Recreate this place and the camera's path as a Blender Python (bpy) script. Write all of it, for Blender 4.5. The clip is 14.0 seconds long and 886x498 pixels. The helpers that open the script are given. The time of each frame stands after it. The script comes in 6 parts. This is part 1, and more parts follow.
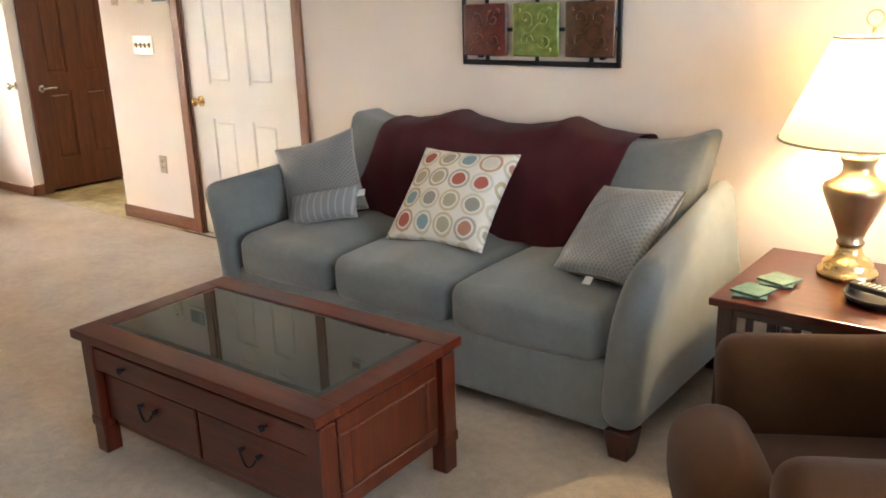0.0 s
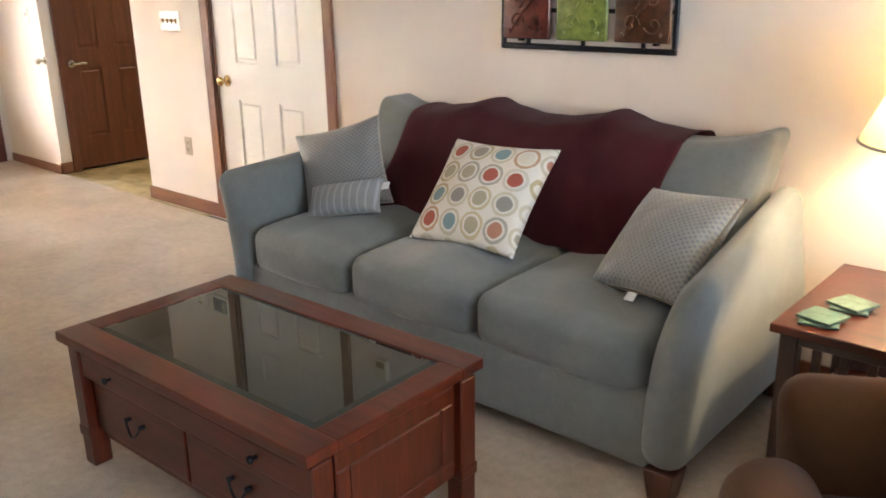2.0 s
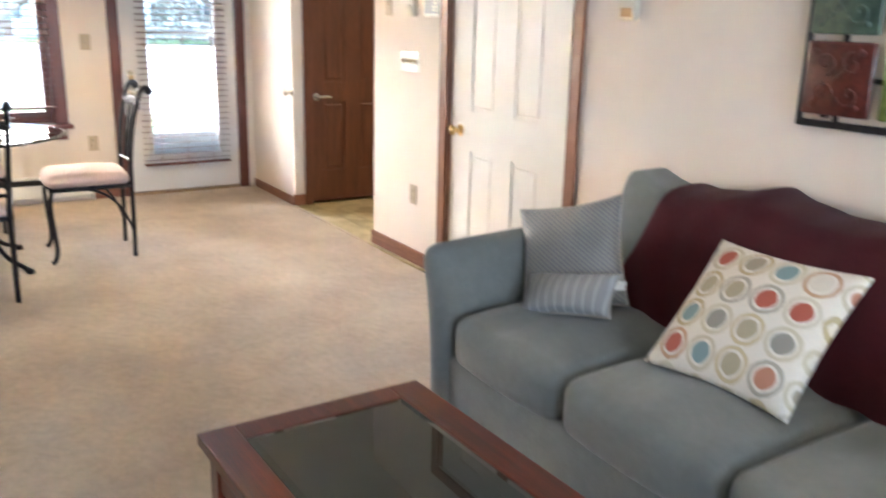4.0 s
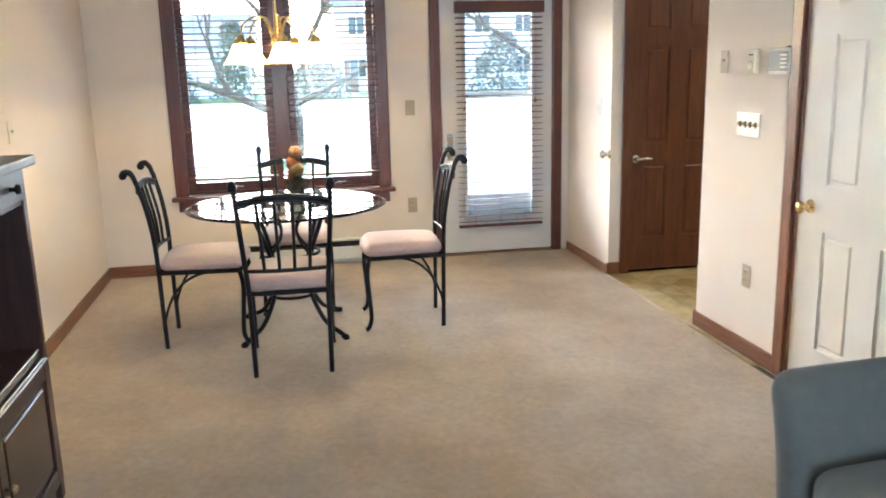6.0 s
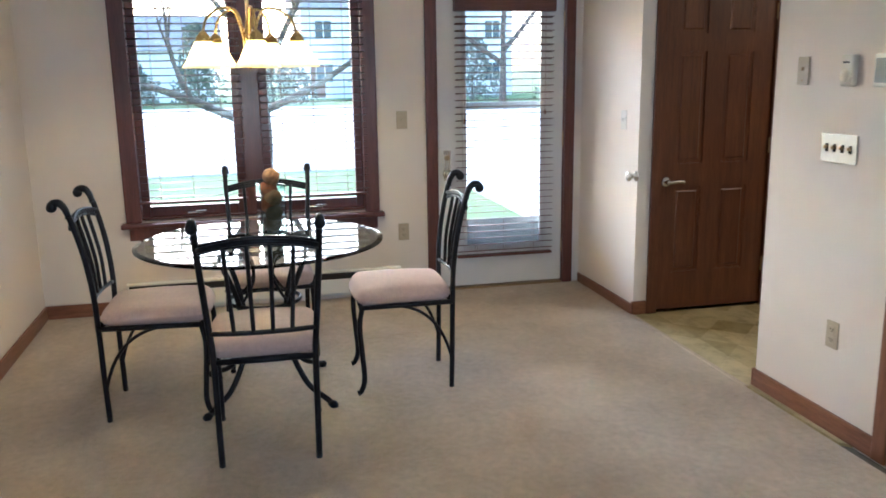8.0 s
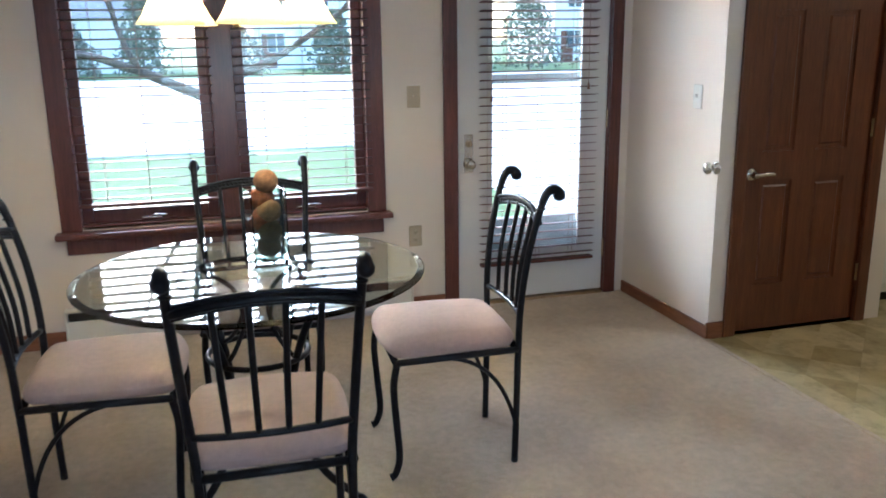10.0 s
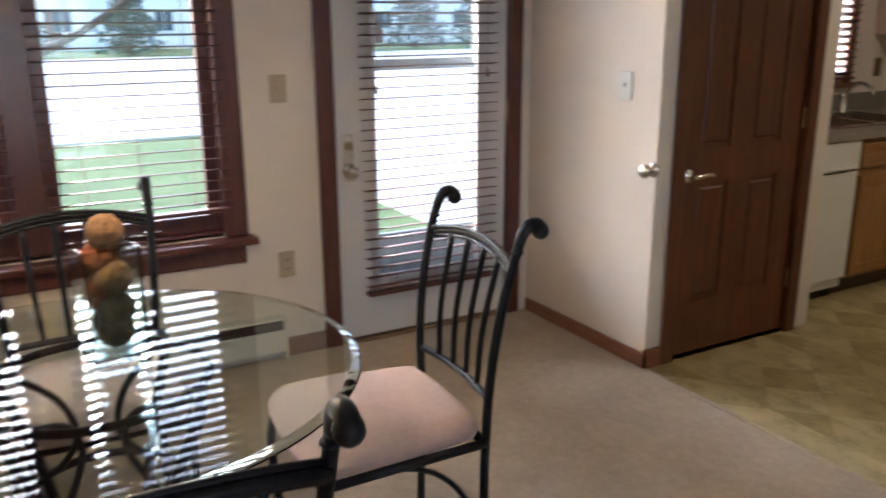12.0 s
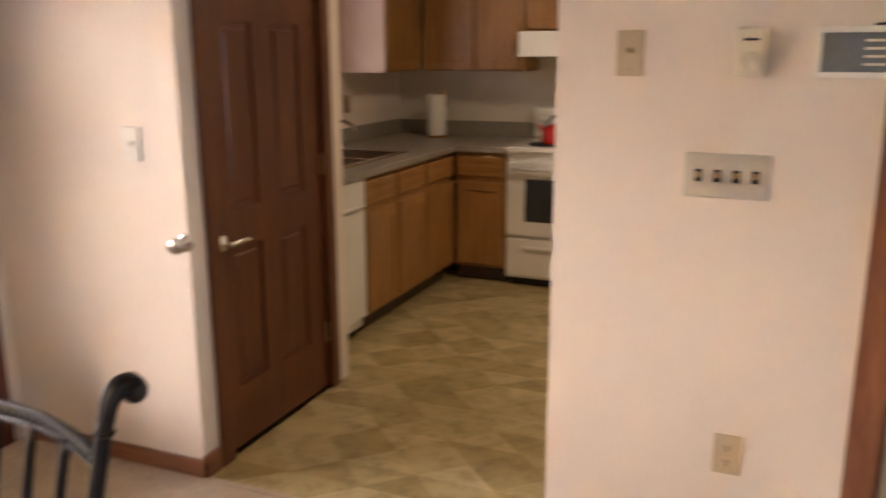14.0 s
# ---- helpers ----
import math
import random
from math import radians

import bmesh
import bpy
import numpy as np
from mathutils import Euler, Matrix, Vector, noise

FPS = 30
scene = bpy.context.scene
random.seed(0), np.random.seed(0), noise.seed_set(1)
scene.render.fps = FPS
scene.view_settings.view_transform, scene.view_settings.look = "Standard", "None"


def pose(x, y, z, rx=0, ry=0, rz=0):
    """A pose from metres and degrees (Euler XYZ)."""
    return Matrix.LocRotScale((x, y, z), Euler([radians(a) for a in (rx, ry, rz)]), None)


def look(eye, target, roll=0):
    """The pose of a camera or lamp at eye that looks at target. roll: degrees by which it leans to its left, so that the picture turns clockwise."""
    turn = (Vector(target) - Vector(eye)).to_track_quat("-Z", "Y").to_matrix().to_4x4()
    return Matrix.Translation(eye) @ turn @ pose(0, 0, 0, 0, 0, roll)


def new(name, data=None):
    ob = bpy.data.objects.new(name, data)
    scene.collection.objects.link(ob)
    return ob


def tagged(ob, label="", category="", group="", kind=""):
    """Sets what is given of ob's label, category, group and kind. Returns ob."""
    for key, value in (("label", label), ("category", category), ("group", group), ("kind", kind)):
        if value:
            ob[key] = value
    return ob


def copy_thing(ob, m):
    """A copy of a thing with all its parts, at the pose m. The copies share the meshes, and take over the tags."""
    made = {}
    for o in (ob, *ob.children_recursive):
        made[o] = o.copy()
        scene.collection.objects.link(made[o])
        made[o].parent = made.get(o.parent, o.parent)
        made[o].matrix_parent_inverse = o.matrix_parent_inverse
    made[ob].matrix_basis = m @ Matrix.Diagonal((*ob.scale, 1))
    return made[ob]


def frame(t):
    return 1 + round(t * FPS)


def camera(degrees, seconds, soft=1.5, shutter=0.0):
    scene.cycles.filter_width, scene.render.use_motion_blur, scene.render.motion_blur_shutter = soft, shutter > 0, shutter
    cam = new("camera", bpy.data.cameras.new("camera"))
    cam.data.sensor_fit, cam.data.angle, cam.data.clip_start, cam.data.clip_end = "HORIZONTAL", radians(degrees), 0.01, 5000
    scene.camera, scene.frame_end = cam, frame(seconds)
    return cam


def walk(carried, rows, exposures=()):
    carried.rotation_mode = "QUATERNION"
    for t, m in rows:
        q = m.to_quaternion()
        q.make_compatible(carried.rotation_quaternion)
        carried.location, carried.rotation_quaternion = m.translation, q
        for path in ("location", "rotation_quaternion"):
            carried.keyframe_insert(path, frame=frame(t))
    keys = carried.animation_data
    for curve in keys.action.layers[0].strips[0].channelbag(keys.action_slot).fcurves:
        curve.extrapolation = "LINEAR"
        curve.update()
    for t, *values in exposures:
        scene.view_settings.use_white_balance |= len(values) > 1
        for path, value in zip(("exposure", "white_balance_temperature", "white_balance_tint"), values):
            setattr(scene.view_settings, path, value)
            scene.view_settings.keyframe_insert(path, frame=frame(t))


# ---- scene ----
cam = camera(56.0, 14.0, 1.7, 0.5)
PATH = [
    (0, (-0.98, 0.502, 1.397), (-2.168, 2.004, 0.821), -1.8),
    (0.5, (-0.993, 0.508, 1.393), (-2.167, 2.022, 0.816), -2.0),
    (1, (-1.015, 0.537, 1.388), (-2.194, 2.041, 0.797), -1.8),
    (1.5, (-1.066, 0.63, 1.383), (-2.273, 2.103, 0.772), -1.3),
    (2, (-1.128, 0.771, 1.378), (-2.387, 2.199, 0.764), -0.9),
    (2.5, (-1.177, 0.902, 1.369), (-2.498, 2.263, 0.733), -0.5),
    (3, (-1.257, 1.005, 1.347), (-2.637, 2.285, 0.672), -0.3),
    (3.5, (-1.43, 1.135, 1.36), (-2.917, 2.311, 0.723), 0.6),
    (4, (-1.595, 1.221, 1.408), (-3.227, 2.245, 0.875), 1.4),
    (4.2, (-1.624, 1.248, 1.424), (-3.314, 2.192, 0.924), 1.5),
    (6.3, (-2.116, 1.357, 1.501), (-4.038, 1.696, 1.066), -1.6),
    (6.5, (-2.194, 1.343, 1.495), (-4.114, 1.703, 1.068), -1.3),
    (7, (-2.391, 1.313, 1.507), (-4.305, 1.733, 1.106), -0.5),
    (7.5, (-2.658, 1.332, 1.506), (-4.571, 1.764, 1.111), -0.5),
    (7.7, (-2.754, 1.329, 1.505), (-4.664, 1.76, 1.098), -0.7),
    (9.8, (-4.003, 1.211, 1.466), (-5.868, 1.737, 0.974), -0.6),
    (10, (-4.081, 1.206, 1.472), (-5.942, 1.751, 0.982), -0.7),
    (10.5, (-4.314, 1.184, 1.496), (-6.144, 1.816, 0.992), -0.1),
    (11, (-4.547, 1.211, 1.464), (-6.371, 1.87, 0.975), 0.6),
    (11.5, (-4.756, 1.269, 1.478), (-6.565, 1.947, 0.958), 0.3),
    (12, (-5.017, 1.198, 1.455), (-6.697, 2.143, 0.92), -0.3),
    (12.5, (-5.216, 1.193, 1.434), (-6.753, 2.36, 0.907), -0.5),
    (13, (-5.434, 1.283, 1.485), (-6.824, 2.631, 0.985), -0.8),
    (13.5, (-5.582, 1.353, 1.476), (-6.723, 2.926, 1.002), 0.1),
    (14, (-5.652, 1.401, 1.484), (-6.405, 3.194, 1.019), -0.2),
]
walk(cam, [(t, look(eye, target, roll)) for t, eye, target, roll in PATH],
     [(0.0, 3.97, 6050, 15), (1.5, 3.98, 6050, 16), (3.0, 4.18, 5750, 15), (4.2, 4.2, 5600, 14), (6.5, 3.68, 5350, 9), (7.5, 3.33, 5150, 9),
      (10.0, 3.1, 4950, 8), (11.5, 2.8, 5200, 11), (12.5, 2.8, 6000, 21), (13.3, 3.1, 6450, 25), (14.0, 3.27, 6600, 26)])

# ---- world, sun, lamps, exposure ----
world = bpy.data.worlds.new("sky")
scene.world = world
world.use_nodes = True
wn = world.node_tree.nodes
sky = wn.new("ShaderNodeTexSky")
sky.sky_type = "NISHITA"
sky.sun_disc = False
sky.sun_elevation = radians(21)
sky.sun_rotation = radians(247.3)
sky.air_density, sky.dust_density, sky.ozone_density = 1.0, 2.5, 1.0
wn["Background"].inputs["Strength"].default_value = 0.15
world.node_tree.links.new(sky.outputs["Color"], wn["Background"].inputs["Color"])


def lamp(name, kind, energy, color, m, size=0.1, size_y=None):
    data = bpy.data.lights.new(name, kind)
    data.energy, data.color = energy, color
    if kind == "AREA":
        data.shape, data.size, data.size_y = "RECTANGLE", size, size_y or size
    elif kind == "SUN":
        data.angle = radians(size)
    else:
        data.shadow_soft_size = size
    ob = new(name, data)
    ob.matrix_basis = m
    return ob


lamp("sun", "SUN", 0.62, (0.86, 0.93, 1.0), look((0, 0, 0), (0.86, 0.36, -0.37)), 20)


# daylight standing in the living room window, the bulbs of the table lamp and of the chandelier
lamp("living_window_daylight", "AREA", 6.0, (0.82, 0.91, 1.0), pose(1.36, 1.8, 1.33, 0, 90, 0), 1.5, 2.15)
lamp("table_lamp_bulb", "POINT", 2.1, (1.0, 0.78, 0.46), pose(-1.546, 3.345, 1.155), 0.03)


for k in range(5):
    a = radians(72 * k + 8)
    lamp("chandelier_bulb_light", "POINT", 0.5, (1.0, 0.76, 0.42), pose(-6.785 + 0.21 * math.cos(a), 1.348 + 0.21 * math.sin(a), 1.535), 0.012)


# warm fill for the kitchen, from an assumed fixture that is never in view
lamp("kitchen_ceiling_light", "AREA", 1.35, (1.0, 0.80, 0.50), pose(-6.2, 5.2, 2.385), 0.34)


# ---- materials ----
def material(name):
    m = bpy.data.materials.new(name)
    m.use_nodes = True
    n = m.node_tree.nodes
    return m, n, m.node_tree.links, n["Principled BSDF"]


def mapping(n, l, scale, turn=0.0):
    tc, mp = n.new("ShaderNodeTexCoord"), n.new("ShaderNodeMapping")
    mp.inputs["Scale"].default_value = scale
    mp.inputs["Rotation"].default_value = (0, 0, turn)
    l.new(tc.outputs["Object"], mp.inputs["Vector"])
    return mp.outputs["Vector"]


def noise_tex(n, l, vec, scale, detail=4, rough=0.55):
    t = n.new("ShaderNodeTexNoise")
    t.inputs["Scale"].default_value, t.inputs["Detail"].default_value, t.inputs["Roughness"].default_value = scale, detail, rough
    l.new(vec, t.inputs["Vector"])
    return t.outputs["Fac"]


def ramp(n, l, fac, stops):
    r = n.new("ShaderNodeValToRGB")
    e = r.color_ramp.elements
    while len(e) < len(stops):
        e.new(0.5)
    for i, (p, c) in enumerate(stops):
        e[i].position, e[i].color = p, (*c, 1)
    l.new(fac, r.inputs["Fac"])
    return r.outputs["Color"]


def bump(n, l, b, height, strength, distance):
    k = n.new("ShaderNodeBump")
    k.inputs["Strength"].default_value, k.inputs["Distance"].default_value = strength, distance
    l.new(height, k.inputs["Height"])
    l.new(k.outputs["Normal"], b.inputs["Normal"])


def mixed(n, l, fac, a, b, mode="MIX"):
    k = n.new("ShaderNodeMix")
    k.data_type, k.blend_type = "RGBA", mode
    if isinstance(fac, float):
        k.inputs["Factor"].default_value = fac
    else:
        l.new(fac, k.inputs["Factor"])
    for i, v in ((6, a), (7, b)):
        if isinstance(v, tuple):
            k.inputs[i].default_value = (*v, 1)
        else:
            l.new(v, k.inputs[i])
    return k.outputs[2]


def shade(c, k):
    return tuple(min(1.0, v * k) for v in c)


def plain(name, color, rough=0.5, metal=0.0, var=0.12, scale=6.0, grain=60.0, relief=0.08, depth=0.002, coat=0.0, sheen=0.0):
    """A surface with broad and fine variation and a fine relief."""
    m, n, l, b = material(name)
    v = mapping(n, l, (1, 1, 1))
    broad, fine = noise_tex(n, l, v, scale, 3), noise_tex(n, l, v, grain, 3)
    c1 = ramp(n, l, broad, [(0.3, shade(color, 1 - var)), (0.7, shade(color, 1 + var))])
    c2 = ramp(n, l, fine, [(0.3, (1 - var * 0.7,) * 3), (0.7, (1, 1, 1))])
    l.new(mixed(n, l, 1.0, c1, c2, "MULTIPLY"), b.inputs["Base Color"])
    rr = n.new("ShaderNodeMapRange")
    rr.inputs["To Min"].default_value, rr.inputs["To Max"].default_value = max(0.03, rough - 0.08), min(1, rough + 0.08)
    l.new(broad, rr.inputs["Value"])
    l.new(rr.outputs["Result"], b.inputs["Roughness"])
    b.inputs["Metallic"].default_value = metal
    b.inputs["Coat Weight"].default_value = coat
    b.inputs["Coat Roughness"].default_value = 0.15
    b.inputs["Sheen Weight"].default_value = sheen
    if relief:
        bump(n, l, b, fine, relief, depth)
    return m


def wood(name, dark, light, along="z", rough=0.4, scale=1.0, coat=0.2):
    """Stained wood with grain along one axis."""
    m, n, l, b = material(name)
    s = [22 * scale, 22 * scale, 22 * scale]
    s["xyz".index(along)] = 1.6 * scale
    v = mapping(n, l, tuple(s))
    g = noise_tex(n, l, v, 1.6, 6, 0.65)
    f = noise_tex(n, l, v, 9.0, 4, 0.7)
    br = noise_tex(n, l, mapping(n, l, (1, 1, 1)), 2.2, 2)
    c = ramp(n, l, g, [(0.28, dark), (0.72, light)])
    c2 = ramp(n, l, f, [(0.35, (0.72, 0.70, 0.68)), (0.62, (1, 1, 1))])
    c3 = ramp(n, l, br, [(0.3, (0.86, 0.86, 0.86)), (0.7, (1.0, 1.0, 1.0))])
    l.new(mixed(n, l, 1.0, mixed(n, l, 1.0, c, c2, "MULTIPLY"), c3, "MULTIPLY"), b.inputs["Base Color"])
    b.inputs["Roughness"].default_value = rough
    b.inputs["Coat Weight"].default_value = coat
    b.inputs["Coat Roughness"].default_value = 0.2
    bump(n, l, b, f, 0.12, 0.001)
    return m


def fabric(name, color, weave=420.0, var=0.14, relief=0.35, sheen=0.3, rough=0.95, nap=5.0):
    """Upholstery: woven fine relief, soft nap variation."""
    m, n, l, b = material(name)
    v = mapping(n, l, (1, 1, 1))
    broad, mid, fine = noise_tex(n, l, v, nap, 4, 0.6), noise_tex(n, l, v, nap * 9, 3), noise_tex(n, l, v, weave, 2)
    c1 = ramp(n, l, broad, [(0.3, shade(color, 1 - var)), (0.7, shade(color, 1 + var))])
    c2 = ramp(n, l, mid, [(0.3, (0.9, 0.9, 0.9)), (0.7, (1, 1, 1))])
    c3 = ramp(n, l, fine, [(0.3, (0.8, 0.8, 0.8)), (0.65, (1, 1, 1))])
    l.new(mixed(n, l, 1.0, mixed(n, l, 1.0, c1, c2, "MULTIPLY"), c3, "MULTIPLY"), b.inputs["Base Color"])
    b.inputs["Roughness"].default_value, b.inputs["Sheen Weight"].default_value = rough, sheen
    b.inputs["Sheen Roughness"].default_value = 0.5
    bump(n, l, b, fine, relief, 0.0015)
    return m


def glass(name, color=(0.95, 0.98, 0.97), rough=0.0, ior=1.45):
    m, n, l, b = material(name)
    b.inputs["Base Color"].default_value = (*color, 1)
    b.inputs["Roughness"].default_value = rough
    b.inputs["Transmission Weight"].default_value = 1.0
    b.inputs["IOR"].default_value = ior
    return m


def glow(name, color, strength, base=(0.8, 0.7, 0.5)):
    m, n, l, b = material(name)
    b.inputs["Base Color"].default_value = (*base, 1)
    b.inputs["Emission Color"].default_value = (*color, 1)
    b.inputs["Emission Strength"].default_value = strength
    b.inputs["Roughness"].default_value = 0.5
    return m


WALL = plain("wall_paint", (0.80, 0.715, 0.625), 0.85, var=0.025, scale=1.3, grain=160, relief=0.12, depth=0.0008)
CEIL = plain("ceiling_paint", (0.82, 0.80, 0.76), 0.95, var=0.03, scale=2, grain=90, relief=0.15, depth=0.002)
KWALL = plain("kitchen_paint", (0.74, 0.68, 0.58), 0.8, var=0.03, scale=1.5, grain=150, relief=0.1, depth=0.0008)
TRIM = wood("oak_trim", (0.20, 0.075, 0.036), (0.36, 0.15, 0.075), "z", 0.38)
TRIMX = wood("oak_trim_x", (0.20, 0.075, 0.036), (0.36, 0.15, 0.075), "x", 0.38)
TRIMY = wood("oak_trim_y", (0.20, 0.075, 0.036), (0.36, 0.15, 0.075), "y", 0.38)
BROWN = wood("brown_door_stain", (0.10, 0.029, 0.009), (0.20, 0.064, 0.020), "z", 0.42, 0.8, 0.05)
MAHOG = wood("mahogany_stain", (0.040, 0.0052, 0.0016), (0.145, 0.0205, 0.0048), "x", 0.30, 1.0, 0.16)
MAHOGZ = wood("mahogany_stain_z", (0.040, 0.0052, 0.0016), (0.145, 0.0205, 0.0048), "z", 0.30, 1.0, 0.16)
DARKW = wood("dark_cabinet_stain", (0.028, 0.012, 0.009), (0.075, 0.03, 0.02), "z", 0.34, 1.0, 0.4)
BLINDW = wood("blind_slat_stain", (0.11, 0.03, 0.02), (0.19, 0.06, 0.04), "y", 0.42, 1.0, 0.2)
WINW = wood("window_stain", (0.10, 0.026, 0.018), (0.19, 0.055, 0.036), "z", 0.38, 1.0, 0.25)
OAK = wood("honey_oak", (0.30, 0.13, 0.030), (0.50, 0.26, 0.075), "z", 0.38, 1.0, 0.25)
OAKH = wood("honey_oak_rail", (0.30, 0.13, 0.030), (0.50, 0.26, 0.075), "x", 0.38, 1.0, 0.25)
WHITE = plain("white_door_paint", (0.80, 0.77, 0.70), 0.42, var=0.03, scale=2, grain=70, relief=0.06, depth=0.0006)
EWHITE = plain("grey_white_door_paint", (0.74, 0.72, 0.69), 0.45, var=0.04, scale=2, grain=70, relief=0.06, depth=0.0006)
ENAMEL = plain("white_enamel", (0.80, 0.78, 0.72), 0.22, var=0.03, relief=0.0)
TANP = plain("tan_plastic", (0.50, 0.41, 0.28), 0.4, var=0.04, relief=0.0)
IVORY = plain("ivory_plastic", (0.74, 0.68, 0.54), 0.4, var=0.04, relief=0.0)
BLACKP = plain("black_plastic", (0.02, 0.02, 0.022), 0.35, var=0.15, relief=0.05)
IRON = plain("black_iron", (0.022, 0.022, 0.026), 0.36, metal=0.4, var=0.25, scale=20, grain=180, relief=0.2, depth=0.0008)
IRON.node_tree.nodes["Principled BSDF"].inputs["Specular IOR Level"].default_value = 0.25
BRASS = plain("brass", (0.78, 0.55, 0.24), 0.26, metal=1.0, var=0.08, scale=20, relief=0.02)
ANTIQ = plain("antique_brass", (0.46, 0.33, 0.19), 0.36, metal=1.0, var=0.08, scale=14, relief=0.015)
NICKEL = plain("nickel", (0.72, 0.69, 0.63), 0.22, metal=1.0, var=0.08, relief=0.02)
STEEL = plain("brushed_steel", (0.42, 0.41, 0.40), 0.3, metal=1.0, var=0.1, relief=0.04)
SOFA = fabric("sage_microfibre", (0.172, 0.186, 0.172), nap=4.0)
THROW = fabric("burgundy_fleece", (0.115, 0.012, 0.018), weave=260, relief=0.8, sheen=0.12, nap=9)
CHAIRF = fabric("brown_microfibre", (0.080, 0.033, 0.011), nap=5, sheen=0.1)
CHAIRF.node_tree.nodes["Principled BSDF"].inputs["Specular IOR Level"].default_value = 0.12
SEATF = fabric("pale_pink_suede", (0.66, 0.48, 0.43), weave=600, var=0.06, nap=6, sheen=0.15, relief=0.2)
COUNTER = plain("grey_laminate", (0.30, 0.27, 0.22), 0.35, var=0.10, scale=40, grain=260, relief=0.02)
# near-black standing in for shade in slots and gaps; small black parts too
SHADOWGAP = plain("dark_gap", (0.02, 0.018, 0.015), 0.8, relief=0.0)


def carpet():
    m, n, l, b = material("beige_carpet")
    v = mapping(n, l, (1, 1, 1))
    foot, tuft, fine = noise_tex(n, l, v, 2.3, 6, 0.68), noise_tex(n, l, v, 28, 3, 0.6), noise_tex(n, l, v, 190, 3, 0.7)
    c1 = ramp(n, l, foot, [(0.34, (0.53, 0.415, 0.295)), (0.52, (0.645, 0.515, 0.370)), (0.66, (0.72, 0.585, 0.435))])
    c2 = ramp(n, l, tuft, [(0.34, (0.84, 0.84, 0.83)), (0.66, (1, 1, 1))])
    c3 = ramp(n, l, fine, [(0.3, (0.74, 0.74, 0.74)), (0.65, (1, 1, 1))])
    l.new(mixed(n, l, 1.0, mixed(n, l, 1.0, c1, c2, "MULTIPLY"), c3, "MULTIPLY"), b.inputs["Base Color"])
    b.inputs["Roughness"].default_value, b.inputs["Sheen Weight"].default_value = 1.0, 0.25
    add = n.new("ShaderNodeMath")
    add.operation = "ADD"
    l.new(tuft, add.inputs[0])
    l.new(fine, add.inputs[1])
    bump(n, l, b, add.outputs[0], 0.7, 0.006)
    return m


CARPET = carpet()


# ---- mesh helpers ----
def box(bm, lo, hi, bev=0.0, seg=1):
    lo, hi = Vector(lo), Vector(hi)
    m = Matrix.Translation((lo + hi) / 2) @ Matrix.Diagonal((*(hi - lo), 1))
    vs = bmesh.ops.create_cube(bm, size=1, matrix=m)["verts"]
    if bev:
        es = list({e for v in vs for e in v.link_edges})
        bmesh.ops.bevel(bm, geom=es, offset=bev, segments=seg, affect="EDGES", profile=0.6)
    return bm


def B(lo, hi, bev=0.003, seg=1):
    return box(bmesh.new(), lo, hi, bev, seg)


def tube(bm, pts, r, seg=10, caps=True):
    """A round bar along points; r may be one radius or one a point."""
    pts = [Vector(p) for p in pts]
    rs = r if isinstance(r, (list, tuple)) else [r] * len(pts)
    rings, side = [], None
    for i, p in enumerate(pts):
        d = (pts[min(i + 1, len(pts) - 1)] - pts[max(i - 1, 0)]).normalized()
        if side is None:
            side = d.orthogonal().normalized()
        side = (side - d * side.dot(d)).normalized()
        up = d.cross(side)
        rings.append([bm.verts.new(p + rs[i] * (math.cos(a) * side + math.sin(a) * up)) for a in (2 * math.pi * k / seg for k in range(seg))])
    for a, b in zip(rings, rings[1:]):
        for k in range(seg):
            bm.faces.new((a[k], a[(k + 1) % seg], b[(k + 1) % seg], b[k]))
    if caps:
        bm.faces.new(rings[0][::-1])
        bm.faces.new(rings[-1])
    return bm


def ring(bm, c, R, r, seg=40, k=8):
    c = Vector(c)
    rings = []
    for i in range(seg):
        a = 2 * math.pi * i / seg
        o = Vector((math.cos(a), math.sin(a), 0))
        rings.append([bm.verts.new(c + o * (R + r * math.cos(t)) + Vector((0, 0, r * math.sin(t)))) for t in (2 * math.pi * j / k for j in range(k))])
    for i in range(seg):
        a, b = rings[i], rings[(i + 1) % seg]
        for j in range(k):
            bm.faces.new((a[j], b[j], b[(j + 1) % k], a[(j + 1) % k]))
    return bm


def lathe(bm, profile, c=(0, 0, 0), seg=36, close=True):
    c = Vector(c)
    rows = [[bm.verts.new(c + Vector((r * math.cos(a), r * math.sin(a), z))) for a in (2 * math.pi * k / seg for k in range(seg))] for r, z in profile]
    for a, b in zip(rows, rows[1:]):
        for k in range(seg):
            bm.faces.new((a[k], a[(k + 1) % seg], b[(k + 1) % seg], b[k]))
    if close:
        bm.faces.new(rows[0][::-1])
        bm.faces.new(rows[-1])
    return bm


def arc(p0, p1, p2, n=10):
    """Points on a quadratic curve."""
    p0, p1, p2 = Vector(p0), Vector(p1), Vector(p2)
    return [(1 - t) ** 2 * p0 + 2 * t * (1 - t) * p1 + t * t * p2 for t in (i / n for i in range(n + 1))]


def smooth_path(pts, n=6):
    """Catmull-Rom through points."""
    P = [Vector(p) for p in pts]
    P = [2 * P[0] - P[1], *P, 2 * P[-1] - P[-2]]
    out = []
    for i in range(1, len(P) - 2):
        a, b, c, d = P[i - 1:i + 3]
        for k in range(n):
            t = k / n
            out.append(0.5 * (2 * b + (c - a) * t + (2 * a - 5 * b + 4 * c - d) * t * t + (3 * b - a - 3 * c + d) * t ** 3))
    return out + [P[-2]]


